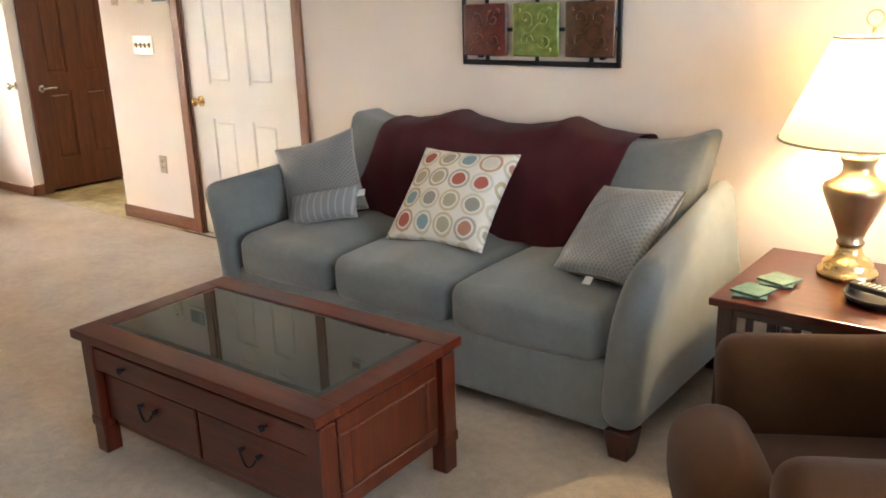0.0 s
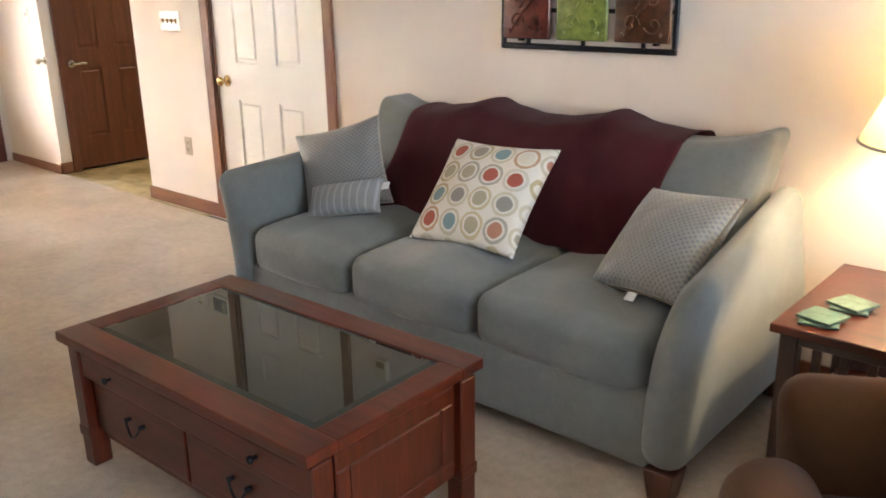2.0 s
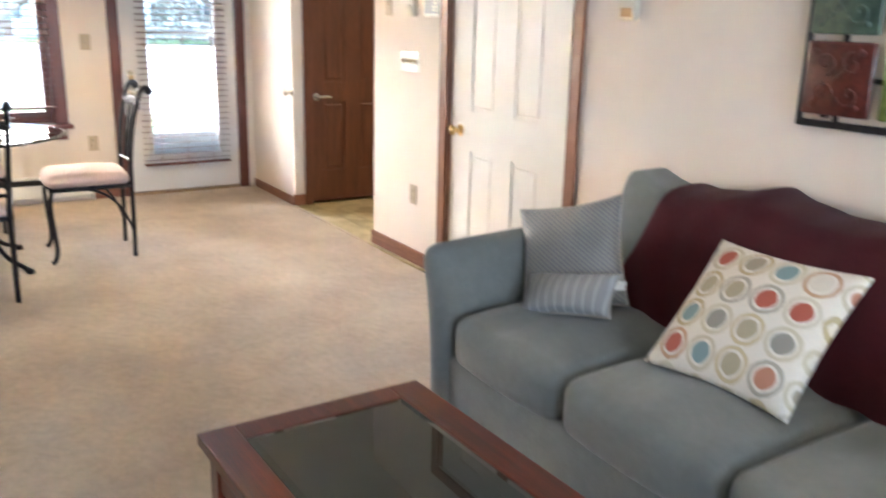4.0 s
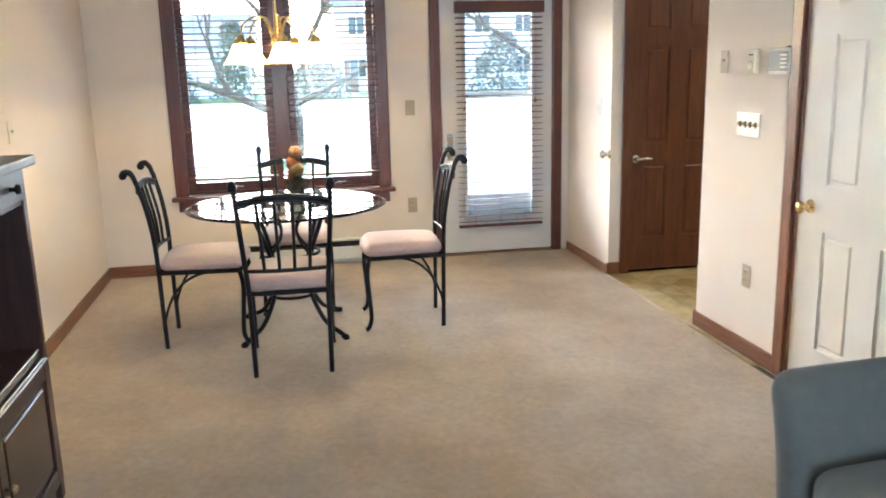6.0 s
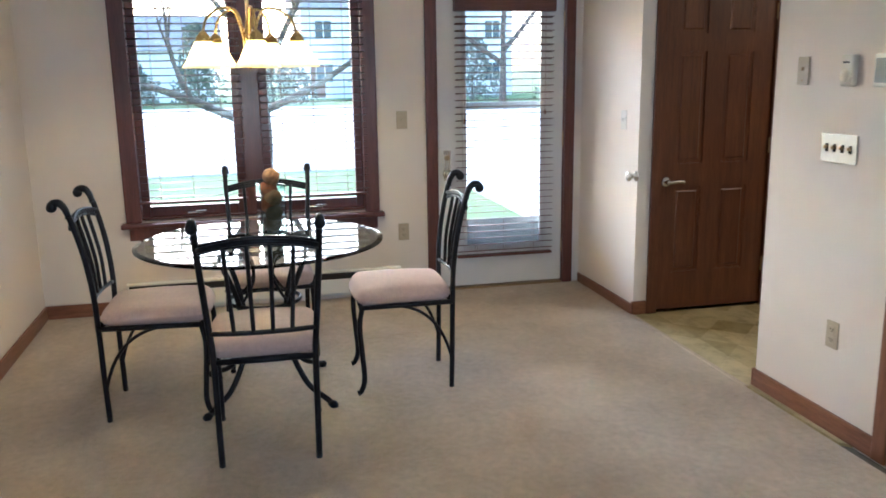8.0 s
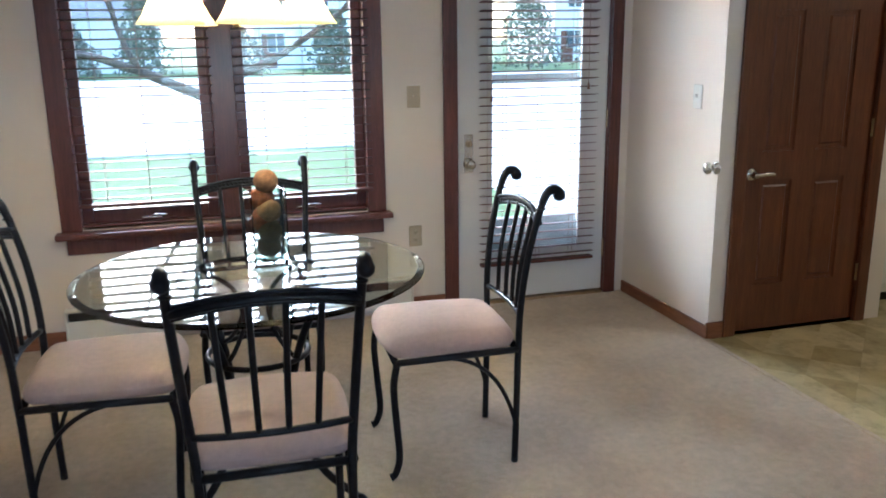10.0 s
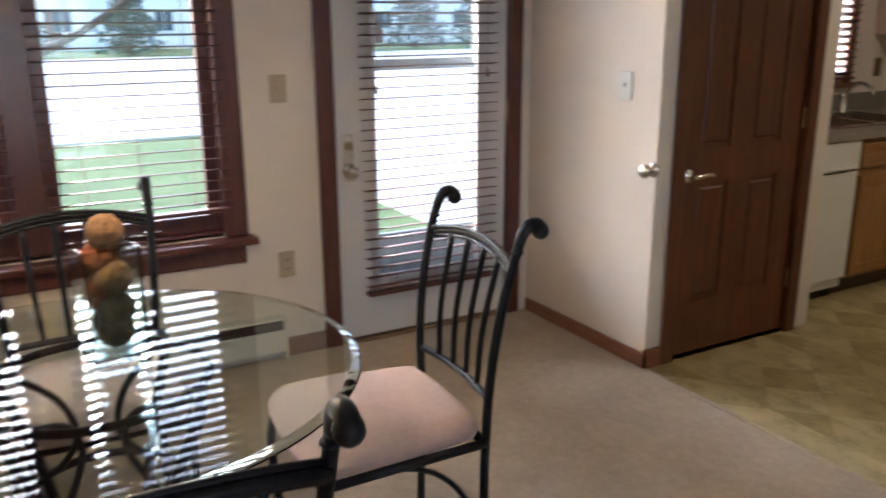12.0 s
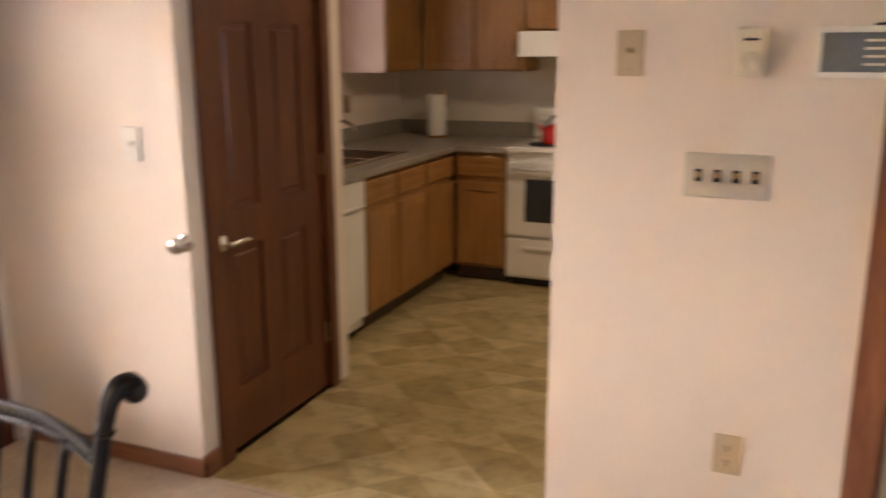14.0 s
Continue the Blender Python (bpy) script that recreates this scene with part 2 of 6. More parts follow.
def softbox(lo, hi, r, crown=0.0, warp=None, n=7):
    """A cushion: a rounded box, crowned on top, bent by warp(v, u)."""
    lo, hi = Vector(lo), Vector(hi)
    bm = bmesh.new()
    size = hi - lo
    grids = []
    for ax in range(3):
        rr = min(r, size[ax] * 0.49)
        ins = [rr + (size[ax] - 2 * rr) * i / n for i in range(n + 1)]
        grids.append([0, rr * 0.18, rr * 0.42, rr * 0.7] + ins + [size[ax] - rr * 0.7, size[ax] - rr * 0.42, size[ax] - rr * 0.18, size[ax]])
    for ax in range(3):
        a1, a2 = (ax + 1) % 3, (ax + 2) % 3
        for end in (0, 1):
            rows = []
            for s in grids[a1]:
                row = []
                for t in grids[a2]:
                    p = Vector((0, 0, 0))
                    p[ax], p[a1], p[a2] = end * size[ax], s, t
                    c = Vector([min(max(p[i], min(r, size[i] * 0.49)), size[i] - min(r, size[i] * 0.49)) for i in range(3)])
                    d = p - c
                    q = c + (Vector([d[i] for i in range(3)]).normalized() * r if d.length > 1e-9 else d)
                    for i in range(3):
                        q[i] = min(max(q[i], 0), size[i])
                    u = Vector([2 * q[i] / size[i] - 1 for i in range(3)])
                    q = lo + q
                    if crown:
                        q.z += crown * max(0, u.z) * (1 - u.x ** 2) * (1 - u.y ** 2)
                    if warp:
                        q = warp(q, u)
                    row.append(bm.verts.new(q))
                rows.append(row)
            for ra, rb in zip(rows, rows[1:]):
                for k in range(len(ra) - 1):
                    f = (ra[k], rb[k], rb[k + 1], ra[k + 1])
                    bm.faces.new(f if end else f[::-1])
    bmesh.ops.remove_doubles(bm, verts=bm.verts, dist=1e-5)
    return bm


def part(name, bm, mat, parent=None, label="", smooth=False, m=None):
    me = bpy.data.meshes.new(name)
    bmesh.ops.recalc_face_normals(bm, faces=bm.faces)
    bm.to_mesh(me)
    bm.free()
    me.materials.append(mat)
    if smooth:
        me.shade_smooth()
    ob = new(name, me)
    if parent:
        ob.parent = parent
    if m is not None:
        ob.matrix_basis = m
    return tagged(ob, label)


def thing(name, at, label, category, rz=0, group="", kind=""):
    ob = new(name)
    ob.empty_display_size = 0.1
    ob.matrix_basis = pose(*at, 0, 0, rz)
    return tagged(ob, label, category, group, kind)


def structure(name, bm, mat, label, category, smooth=False):
    return tagged(part(name, bm, mat, None, "", smooth), label, category, "", "structure")


def wall_x(x0, x1, ya, yb, za, zb, holes):
    """A wall across x from x0 to x1 along y, with holes (y0, y1, z0, z1), in order."""
    bm, y = bmesh.new(), ya
    for h0, h1, z0, z1 in holes:
        if h0 > y:
            box(bm, (x0, y, za), (x1, h0, zb))
        if z0 > za:
            box(bm, (x0, h0, za), (x1, h1, z0))
        if z1 < zb:
            box(bm, (x0, h0, z1), (x1, h1, zb))
        y = h1
    if yb > y:
        box(bm, (x0, y, za), (x1, yb, zb))
    return bm


def wall_y(y0, y1, xa, xb, za, zb, holes):
    bm, x = bmesh.new(), xa
    for h0, h1, z0, z1 in holes:
        if h0 > x:
            box(bm, (x, y0, za), (h0, y1, zb))
        if z0 > za:
            box(bm, (h0, y0, za), (h1, y1, z0))
        if z1 < zb:
            box(bm, (h0, y0, z1), (h1, y1, zb))
        x = h1
    if xb > x:
        box(bm, (x, y0, za), (xb, y1, zb))
    return bm


# ---- the large structure ----
XW, YS, YL, XE, H = -8.37, 3.612, 0.02, 1.3, 2.44    # window wall, sofa wall, opposite wall, end wall, ceiling
XK, YN, XC, YK = -7.485, 3.572, -6.25, 7.04             # closet face, nook wall, end of sofa wall, kitchen end
WIN = (0.62, 2.07, 0.60, 2.10)                       # dining window opening
DOOR = (2.535, 3.455, 0.0, 2.05)                     # outside door opening
KWIN = (4.85, 5.93, 1.12, 2.05)                      # kitchen window opening
WD = (-5.385, -4.395, 0.0, 2.06)                     # white door opening
BD = (3.705, 4.465, 0.0, 2.06)                       # brown door opening

structure("floor_carpet", B((XW - 0.2, YL - 0.15, -0.12), (XE + 0.15, YN - 0.012, 0.0), 0), CARPET, "beige cut-pile carpet with footprints", "carpet")
structure("wall_west", wall_x(XW - 0.16, XW, YL - 0.15, YK + 0.12, -0.12, H, [WIN, DOOR, KWIN]), WALL, "cream painted outside wall with window and door", "wall")
structure("wall_south", wall_y(YL - 0.12, YL, XW, XE, -0.12, H, []), WALL, "plain cream painted wall", "wall")
EWIN = (0.70, 2.90, 0.55, 2.10)                      # living room window opening
structure("wall_east", wall_x(XE, XE + 0.12, YL - 0.12, YS + 0.12, -0.12, H, [EWIN]), WALL, "plain cream painted wall", "wall")
structure("wall_sofa", wall_y(YS, YS + 0.12, XC, XE, -0.12, H, [WD]), WALL, "cream painted wall behind the sofa", "wall")
structure("wall_nook", wall_y(YN, YN + 0.10, XW, XK - 0.10, -0.12, H, []), WALL, "cream painted side wall beside the outside door", "wall")
structure("wall_closet", wall_x(XK - 0.10, XK, YN, 4.62, -0.12, H, [BD]), WALL, "cream painted closet wall with rounded corner", "wall")
structure("wall_closet_end", wall_y(4.52, 4.62, XW, XK - 0.10, -0.12, H, []), KWALL, "plain painted closet wall", "wall")
structure("wall_kitchen_north", wall_y(YK, YK + 0.12, XW, -4.4, -0.12, H, []), KWALL, "painted kitchen wall above the worktop", "wall")
structure("wall_kitchen_east", wall_x(-4.52, -4.4, YS + 0.12, YK, -0.12, H, []), KWALL, "plain painted kitchen wall", "wall")
structure("ceiling", B((XW - 0.16, YL - 0.15, H), (XE + 0.15, YK + 0.15, H + 0.12), 0), CEIL, "white textured ceiling", "ceiling")

# ---- kitchen floor base, baseboards, casings ----
structure("floor_kitchen_base", B((XW, YN - 0.012, -0.12), (-4.4, YK + 0.1, -0.012), 0), plain("underlay", (0.12, 0.10, 0.07), 0.8), "dark joint bed under the vinyl squares", "floor")
structure("threshold_strip", B((XK, YN - 0.022, -0.02), (XC, YN + 0.004, 0.004), 0.003), CARPET, "carpet edge folded down along the vinyl", "threshold")


def board(name, lo, hi, mat, label):
    structure(name, B(lo, hi, 0.004, 2), mat, label, "trim")


SK = "reddish oak baseboard along the carpet"
board("baseboard_south", (XW + 0.014, YL, 0), (-5.03, YL + 0.014, 0.085), TRIMX, SK)
board("baseboard_south_living", (-3.72, YL, 0), (XE, YL + 0.014, 0.085), TRIMX, SK)
board("baseboard_west", (XW, YL, 0), (XW + 0.014, 0.52, 0.085), TRIMY, SK)
board("baseboard_west_door", (XW, 2.275, 0), (XW + 0.014, 2.47, 0.085), TRIMY, SK)
board("baseboard_nook", (XW + 0.014, YN - 0.014, 0), (XK + 0.016, YN, 0.066), TRIMX, SK)
board("baseboard_closet", (XK, YN - 0.014, 0), (XK + 0.016, 3.652, 0.085), TRIMY, SK)
board("baseboard_sofa_wall_end", (XC - 0.014, YS - 0.014, 0), (XC, YS + 0.12, 0.085), TRIMY, SK)
board("baseboard_sofa_wall_west", (XC, YS - 0.014, 0), (-5.46, YS, 0.085), TRIMX, SK)
board("baseboard_sofa_wall", (-4.325, YS - 0.014, 0), (XE, YS, 0.085), TRIMX, SK)
board("baseboard_east", (XE - 0.014, YL + 0.014, 0), (XE, YS - 0.014, 0.085), TRIMY, SK)


def casing(name, parts, mat, label):
    bm = bmesh.new()
    for lo, hi in parts:
        box(bm, lo, hi, 0.006, 2)
    structure(name, bm, mat, label, "trim")


y0, y1 = YS - 0.018, YS + 0.122
casing("trim_white_door", [((-5.46, y0, 0), (-5.385, YS - 0.001, 2.10)), ((-4.395, y0, 0), (-4.325, YS - 0.001, 2.10)), ((-5.46, y0, 2.06), (-4.325, YS - 0.002, 2.13)),
                           ((-5.40, YS, 0), (-5.372, YS + 0.12, 2.06)), ((-4.408, YS, 0), (-4.38, YS + 0.12, 2.06))], TRIM, "reddish oak casing round the white door")
casing("trim_brown_door", [((XK + 0.001, 3.655, 0), (XK + 0.018, 3.722, 2.10)), ((XK + 0.001, 4.45, 0), (XK + 0.018, 4.515, 2.10)), ((XK + 0.002, 3.655, 2.05), (XK + 0.019, 4.515, 2.12)),
                           ((XK - 0.10, 3.69, 0), (XK, 3.715, 2.06)), ((XK - 0.10, 4.455, 0), (XK, 4.48, 2.06))], BROWN, "brown stained casing round the closet door")
casing("trim_outside_door", [((XW + 0.001, 2.47, 0), (XW + 0.019, 2.55, 2.10)), ((XW + 0.001, 3.445, 0), (XW + 0.019, 3.515, 2.10)), ((XW + 0.002, 2.47, 2.04), (XW + 0.020, 3.515, 2.12)),
                             ((XW - 0.16, 2.525, 0), (XW, 2.552, 2.05)), ((XW - 0.16, 3.44, 0), (XW, 3.465, 2.05))], WINW, "dark red stained casing round the outside door")
structure("threshold_outside_door", B((XW - 0.16, 2.553, -0.02), (XW + 0.012, 3.439, 0.014), 0.004), ANTIQ, "bronze metal door threshold", "threshold")


# ---- doors ----
def panel_door(name, at, rz, w, h, rects, mat, label, thick=0.035):
    """A leaf with stiles and rails round sunk, raised-field panels. Local x across, front towards -y."""
    d = thing(name, at, label, "door", rz, "", "structure")
    xs = sorted({0, w, *[v for r in rects for v in r[:2]]})
    zs = sorted({0, h, *[v for r in rects for v in r[2:]]})
    bm = bmesh.new()
    inside = lambda x, z: any(r[0] < x < r[1] and r[2] < z < r[3] for r in rects)
    for a, b in zip(zs, zs[1:]):
        x = 0
        run = None
        for c, e in zip(xs, xs[1:]):
            if inside((c + e) / 2, (a + b) / 2):
                if run is not None:
                    box(bm, (run, 0, a), (c, thick, b))
                    run = None
            elif run is None:
                run = c
        if run is not None:
            box(bm, (run, 0, a), (w, thick, b))
    bmesh.ops.remove_doubles(bm, verts=bm.verts, dist=1e-5)
    part("leaf", bm, mat, d)
    for r in rects:
        bm = bmesh.new()
        box(bm, (r[0], 0.008, r[2]), (r[1], 0.024, r[3]))
        for k, (g, y) in enumerate(((0.003, 0.0025), (0.008, 0.0055))):
            for lo, hi in (((r[0], y, r[2]), (r[0] + g, 0.013, r[3])), ((r[1] - g, y, r[2]), (r[1], 0.013, r[3])), ((r[0], y, r[2]), (r[1], 0.013, r[2] + g)), ((r[0], y, r[3] - g), (r[1], 0.013, r[3]))):
                box(bm, lo, hi)
        vs = bmesh.ops.create_cube(bm, size=1, matrix=Matrix.Translation(((r[0] + r[1]) / 2, 0.0075, (r[2] + r[3]) / 2)) @ Matrix.Diagonal((r[1] - r[0] - 0.034, 0.011, r[3] - r[2] - 0.034, 1)))["verts"]
        for v in vs:
            if v.co.y < 0.0075:
                v.co.x += 0.016 * (1 if v.co.x < (r[0] + r[1]) / 2 else -1)
                v.co.z += 0.016 * (1 if v.co.z < (r[2] + r[3]) / 2 else -1)
        part("panel", bm, mat, d)
    return d


def knob_mesh(r=0.027):
    return lathe(bmesh.new(), [(0.0, 0.0), (0.032, 0.0), (0.032, 0.004), (0.026, 0.008), (0.012, 0.012), (0.011, 0.028), (0.018, 0.034), (r, 0.046), (r * 0.98, 0.054), (r * 0.7, 0.063), (0.0, 0.065)], seg=24, close=False)


def lever_mesh():
    bm = lathe(bmesh.new(), [(0.0, 0.0), (0.031, 0.0), (0.031, 0.005), (0.024, 0.010), (0.012, 0.013), (0.011, 0.045), (0.013, 0.050), (0.0, 0.052)], seg=22, close=False)
    return tube(bm, smooth_path([(0, 0, 0.044), (0.03, 0.002, 0.047), (0.07, 0.004, 0.046), (0.105, 0.0, 0.043)]), [0.013] + [0.0105] * 17 + [0.008], 10)


RECTS = [(0.185, 0.395, 0.20, 0.735), (0.55, 0.765, 0.20, 0.735), (0.185, 0.395, 0.935, 1.57), (0.55, 0.765, 0.935, 1.57), (0.185, 0.395, 1.67, 1.91), (0.55, 0.765, 1.67, 1.91)]
wd = panel_door("door_white", (-5.37, YS + 0.012, 0.012), 0, 0.96, 2.04, RECTS, WHITE, "white painted six-panel door, closed, in oak casing")
part("knob", knob_mesh(), BRASS, wd, "polished brass knob", True, pose(0.088, 0, 0.832, 90))
for z in (0.20, 0.99, 1.80):
    bm = tube(bmesh.new(), [(0.966, -0.004, z - 0.045), (0.966, -0.004, z + 0.045)], 0.0075, 10)
    box(bm, (0.945, -0.002, z - 0.045), (0.964, 0.002, z + 0.045))
    part("hinge", bm, ANTIQ, wd, "dark bronze hinge")
RB = [(0.10, 0.285, 0.235, 0.765), (0.405, 0.595, 0.235, 0.765), (0.10, 0.285, 0.905, 1.57), (0.405, 0.595, 0.905, 1.57), (0.10, 0.285, 1.67, 1.91), (0.405, 0.595, 1.67, 1.91)]
bd = panel_door("door_closet", (XK - 0.012, 3.717, 0.015), 90, 0.735, 2.035, RB, BROWN, "brown stained six-panel closet door, closed")
part("lever_handle", lever_mesh(), NICKEL, bd, "nickel lever handle", True, pose(0.048, 0, 0.80, 90))
for z in (0.25, 1.0, 1.80):
    part("hinge", tube(bmesh.new(), [(0.737, -0.004, z - 0.045), (0.737, -0.004, z + 0.045)], 0.007, 10), ANTIQ, bd)

# the outside door, with its glass and lock
PANE = glass("clear_pane", (0.98, 1.0, 0.99))
ed = thing("door_outside", (XW - 0.012, 2.556, 0.022), "grey-white painted outside door with a tall glass light", "door", 90, "", "structure")
W, T = 0.882, 0.042
bm = bmesh.new()
for lo, hi in (((0, 0, 0), (0.175, T, 2.01)), ((0.735, 0, 0), (W, T, 2.01)), ((0.175, 0, 0), (0.735, T, 0.27)), ((0.175, 0, 1.87), (0.735, T, 2.01))):
    box(bm, lo, hi)
part("leaf", bm, EWHITE, ed)
bm = bmesh.new()
for lo, hi in (((0.165, -0.012, 0.26), (0.195, 0, 1.88)), ((0.715, -0.012, 0.26), (0.745, 0, 1.88)), ((0.195, -0.012, 0.26), (0.715, 0, 0.29)), ((0.195, -0.012, 1.85), (0.715, 0, 1.88))):
    box(bm, lo, hi, 0.004)
part("glazing_bead", bm, EWHITE, ed)
gp = part("pane", B((0.176, 0.016, 0.271), (0.734, 0.022, 1.869), 0), PANE, ed)
gp.visible_shadow = False
plate = part("lock_plate", B((0.035, -0.006, 0.735), (0.085, 0, 0.945), 0.003, 2), NICKEL, ed, "satin nickel lock plate")
part("knob", knob_mesh(0.026), NICKEL, plate, "", True, pose(0.06, -0.004, 0.785, 90))
bm = lathe(bmesh.new(), [(0.0, 0.0), (0.018, 0.0), (0.018, 0.008), (0.0, 0.01)], seg=18, close=False)
box(bm, (-0.004, -0.014, 0.008), (0.004, 0.014, 0.024), 0.002)
part("thumb_turn", bm, ANTIQ, plate, "", False, pose(0.06, -0.004, 0.895, 90))
for z in (0.25, 1.0, 1.8):
    part("hinge", tube(bmesh.new(), [(W + 0.003, -0.004, z - 0.05), (W + 0.003, -0.004, z + 0.05)], 0.007, 8), ANTIQ, ed)
sd = thing("storm_door", (XW - 0.15, 2.556, 0.0), "white metal storm door outside with a middle rail", "storm door", 90, "", "structure")
bm = bmesh.new()
for lo, hi in (((0, 0, 0.02), (0.09, 0.025, 2.03)), ((0.79, 0, 0.02), (W, 0.025, 2.03)), ((0.09, 0, 0.02), (0.79, 0.025, 0.46)), ((0.09, 0, 1.93), (0.79, 0.025, 2.03)), ((0.09, 0, 1.225), (0.79, 0.025, 1.275))):
    box(bm, lo, hi, 0.003)
part("storm_frame", bm, plain("storm_paint", (0.30, 0.33, 0.34), 0.4, var=0.05, relief=0), sd)

# ---- blinds ----
CORD = plain("blind_cord", (0.25, 0.13, 0.09), 0.8, relief=0)


def slat_mesh(w, depth):
    bm = bmesh.new()
    n = 6
    rows = []
    for i in range(n + 1):
        u = 2 * i / n - 1
        z = 0.0016 * (1 - u * u)
        rows.append([bm.verts.new((u * depth / 2, y, z + dz)) for y in (-w / 2, w / 2) for dz in (0, 0.0026)])
    for a, b in zip(rows, rows[1:]):
        bm.faces.new((a[0], b[0], b[2], a[2]))
        bm.faces.new((a[1], a[3], b[3], b[1]))
        bm.faces.new((a[0], a[1], b[1], b[0]))
        bm.faces.new((a[2], b[2], b[3], a[3]))
    bm.faces.new((rows[0][0], rows[0][2], rows[0][3], rows[0][1]))
    bm.faces.new((rows[-1][0], rows[-1][1], rows[-1][3], rows[-1][2]))
    return bm


def blind(at, w, z_top, levels, label, depth=0.05, tilt=-6, low=0.0, cords=(-0.3, 0.0, 0.3), valance=0.07):
    """A wooden slatted blind. at: middle of its foot line; levels: heights of the slats."""
    b = thing("window_blind", at, label, "blind", 0, "slatted blinds")
    part("headrail", B((-0.032, -w / 2 - 0.008, z_top - valance), (0.036, w / 2 + 0.008, z_top), 0.005, 2), BLINDW, b)
    part("bottom_rail", B((-depth / 2, -w / 2, low), (depth / 2, w / 2, low + 0.016), 0.004, 2), BLINDW, b)
    first = None
    for i, z in enumerate(levels):
        m = pose(0, random.uniform(-0.002, 0.002), z, 0, tilt + random.uniform(-1.5, 1.5), random.uniform(-0.25, 0.25))
        if first is None:
            first = part("slat", slat_mesh(w, depth), BLINDW, b, "", True, m)
        else:
            s = new("slat", first.data)
            s.parent = b
            s.matrix_basis = m
    for c in cords:
        bm = bmesh.new()
        for x in (-depth / 2 - 0.001, depth / 2 + 0.001):
            tube(bm, [(x, c * w, low + 0.01), (x, c * w, z_top - valance)], 0.0011, 5)
        part("ladder_cord", bm, CORD, b)
    return b


lv = [0.745 + 0.0435 * i for i in range(30)]
bl = blind((XW + 0.050, 0.97, 0), 0.655, 2.075, lv, "dark red wooden blind with open slats, hanging in the window", low=0.705)
blind((XW + 0.050, 1.735, 0), 0.665, 2.075, lv, "dark red wooden blind with open slats, hanging in the window", low=0.705)
part("pull_cord", tube(bmesh.new(), [(0.04, 0.30, 2.0), (0.04, 0.30, 1.25), (0.04, 0.30, 1.22)], [0.0015, 0.0015, 0.006], 6), CORD, bl)
dl = [0.272 + 0.0445 * i for i in range(36)]
dbl = blind((XW + 0.042, 3.006, 0), 0.675, 1.95, dl, "dark red wooden blind on the glass door, fully lowered", tilt=-8, low=0.232, valance=0.085)
for y, z in ((-0.29, 1.18), (0.27, 1.23)):
    bm = tube(bmesh.new(), [(0.04, y, 1.88), (0.04, y, z)], 0.0012, 5)
    tube(bm, [(0.04, y, z), (0.04, y, z - 0.035)], [0.004, 0.008], 8)
    part("pull_cord", bm, CORD, dbl)

# ---- dining window ----
wi = thing("window_dining", (XW, 1.345, 0), "dark red wooden double casement window with wide sill", "window", 0, "", "structure")


def win_part(name, boxes, mat=WINW, parent=wi, oy=1.345, bev=0.005):
    made = [part(name, box(bmesh.new(), (lo[0], lo[1] - oy, lo[2]), (hi[0], hi[1] - oy, hi[2]), bev, 2), mat, parent) for lo, hi in boxes]
    return made[0]


win_part("casing", [((0.001, 0.545, 0.585), (0.02, 0.64, 2.10)), ((0.001, 2.05, 0.585), (0.02, 2.145, 2.10)), ((0.002, 0.545, 2.085), (0.021, 2.145, 2.17))])
win_part("jamb", [((-0.15, 0.615, 0.60), (0, 0.640, 2.10)), ((-0.15, 2.05, 0.60), (0, 2.075, 2.10)), ((-0.15, 0.64, 2.075), (0, 2.05, 2.10)), ((-0.15, 0.64, 0.585), (0, 2.05, 0.61)), ((-0.13, 1.285, 0.61), (0.012, 1.405, 2.075))])
win_part("sill", [((0.0, 0.52, 0.555), (0.085, 2.17, 0.585))], bev=0.009)
win_part("apron", [((0.001, 0.56, 0.47), (0.018, 2.13, 0.555))])
for a, b in ((0.64, 1.285), (1.405, 2.05)):
    sa = win_part("sash", [((-0.09, a, 0.61), (-0.045, a + 0.05, 2.075)), ((-0.09, b - 0.05, 0.61), (-0.045, b, 2.075)), ((-0.09, a + 0.05, 0.61), (-0.045, b - 0.05, 0.675)), ((-0.09, a + 0.05, 2.02), (-0.045, b - 0.05, 2.075))])
    p = part("pane", B((-0.072, a + 0.045 - 1.345, 0.67), (-0.066, b - 0.045 - 1.345, 2.025), 0), PANE, sa)
    p.visible_shadow = False
    yc = (a + b) / 2 - 1.345
    bm = box(bmesh.new(), (-0.046, yc - 0.05, 0.615), (-0.028, yc + 0.05, 0.633), 0.004)
    tube(bm, smooth_path([(-0.03, yc, 0.634), (-0.005, yc + 0.02, 0.642), (0.0, yc + 0.07, 0.64)]), 0.006, 8)
    part("crank", bm, NICKEL, wi, "nickel casement crank", True)

# kitchen window with a blind, partly hidden
kw = thing("window_kitchen", (XW, 5.39, 0), "wooden kitchen window over the sink with a lowered blind", "window", 0, "", "structure")
win_part("casing", [((0.001, 4.78, 1.05), (0.02, 4.86, 2.12)), ((0.001, 5.92, 1.05), (0.02, 5.985, 2.12)), ((0.002, 4.78, 2.04), (0.021, 5.985, 2.12)), ((0.0, 4.76, 1.03), (0.05, 5.99, 1.06))], TRIM, kw, 5.39)
p = part("pane", B((-0.08, -0.54, 1.12), (-0.074, 0.54, 2.05), 0), PANE, kw)
p.visible_shadow = False
blind((XW + 0.05, 5.39, 0), 1.10, 2.07, [1.115 + 0.0435 * i for i in range(20)], "reddish wooden blind lowered over the kitchen window", tilt=-25, low=1.08, cords=(-0.35, 0.35))

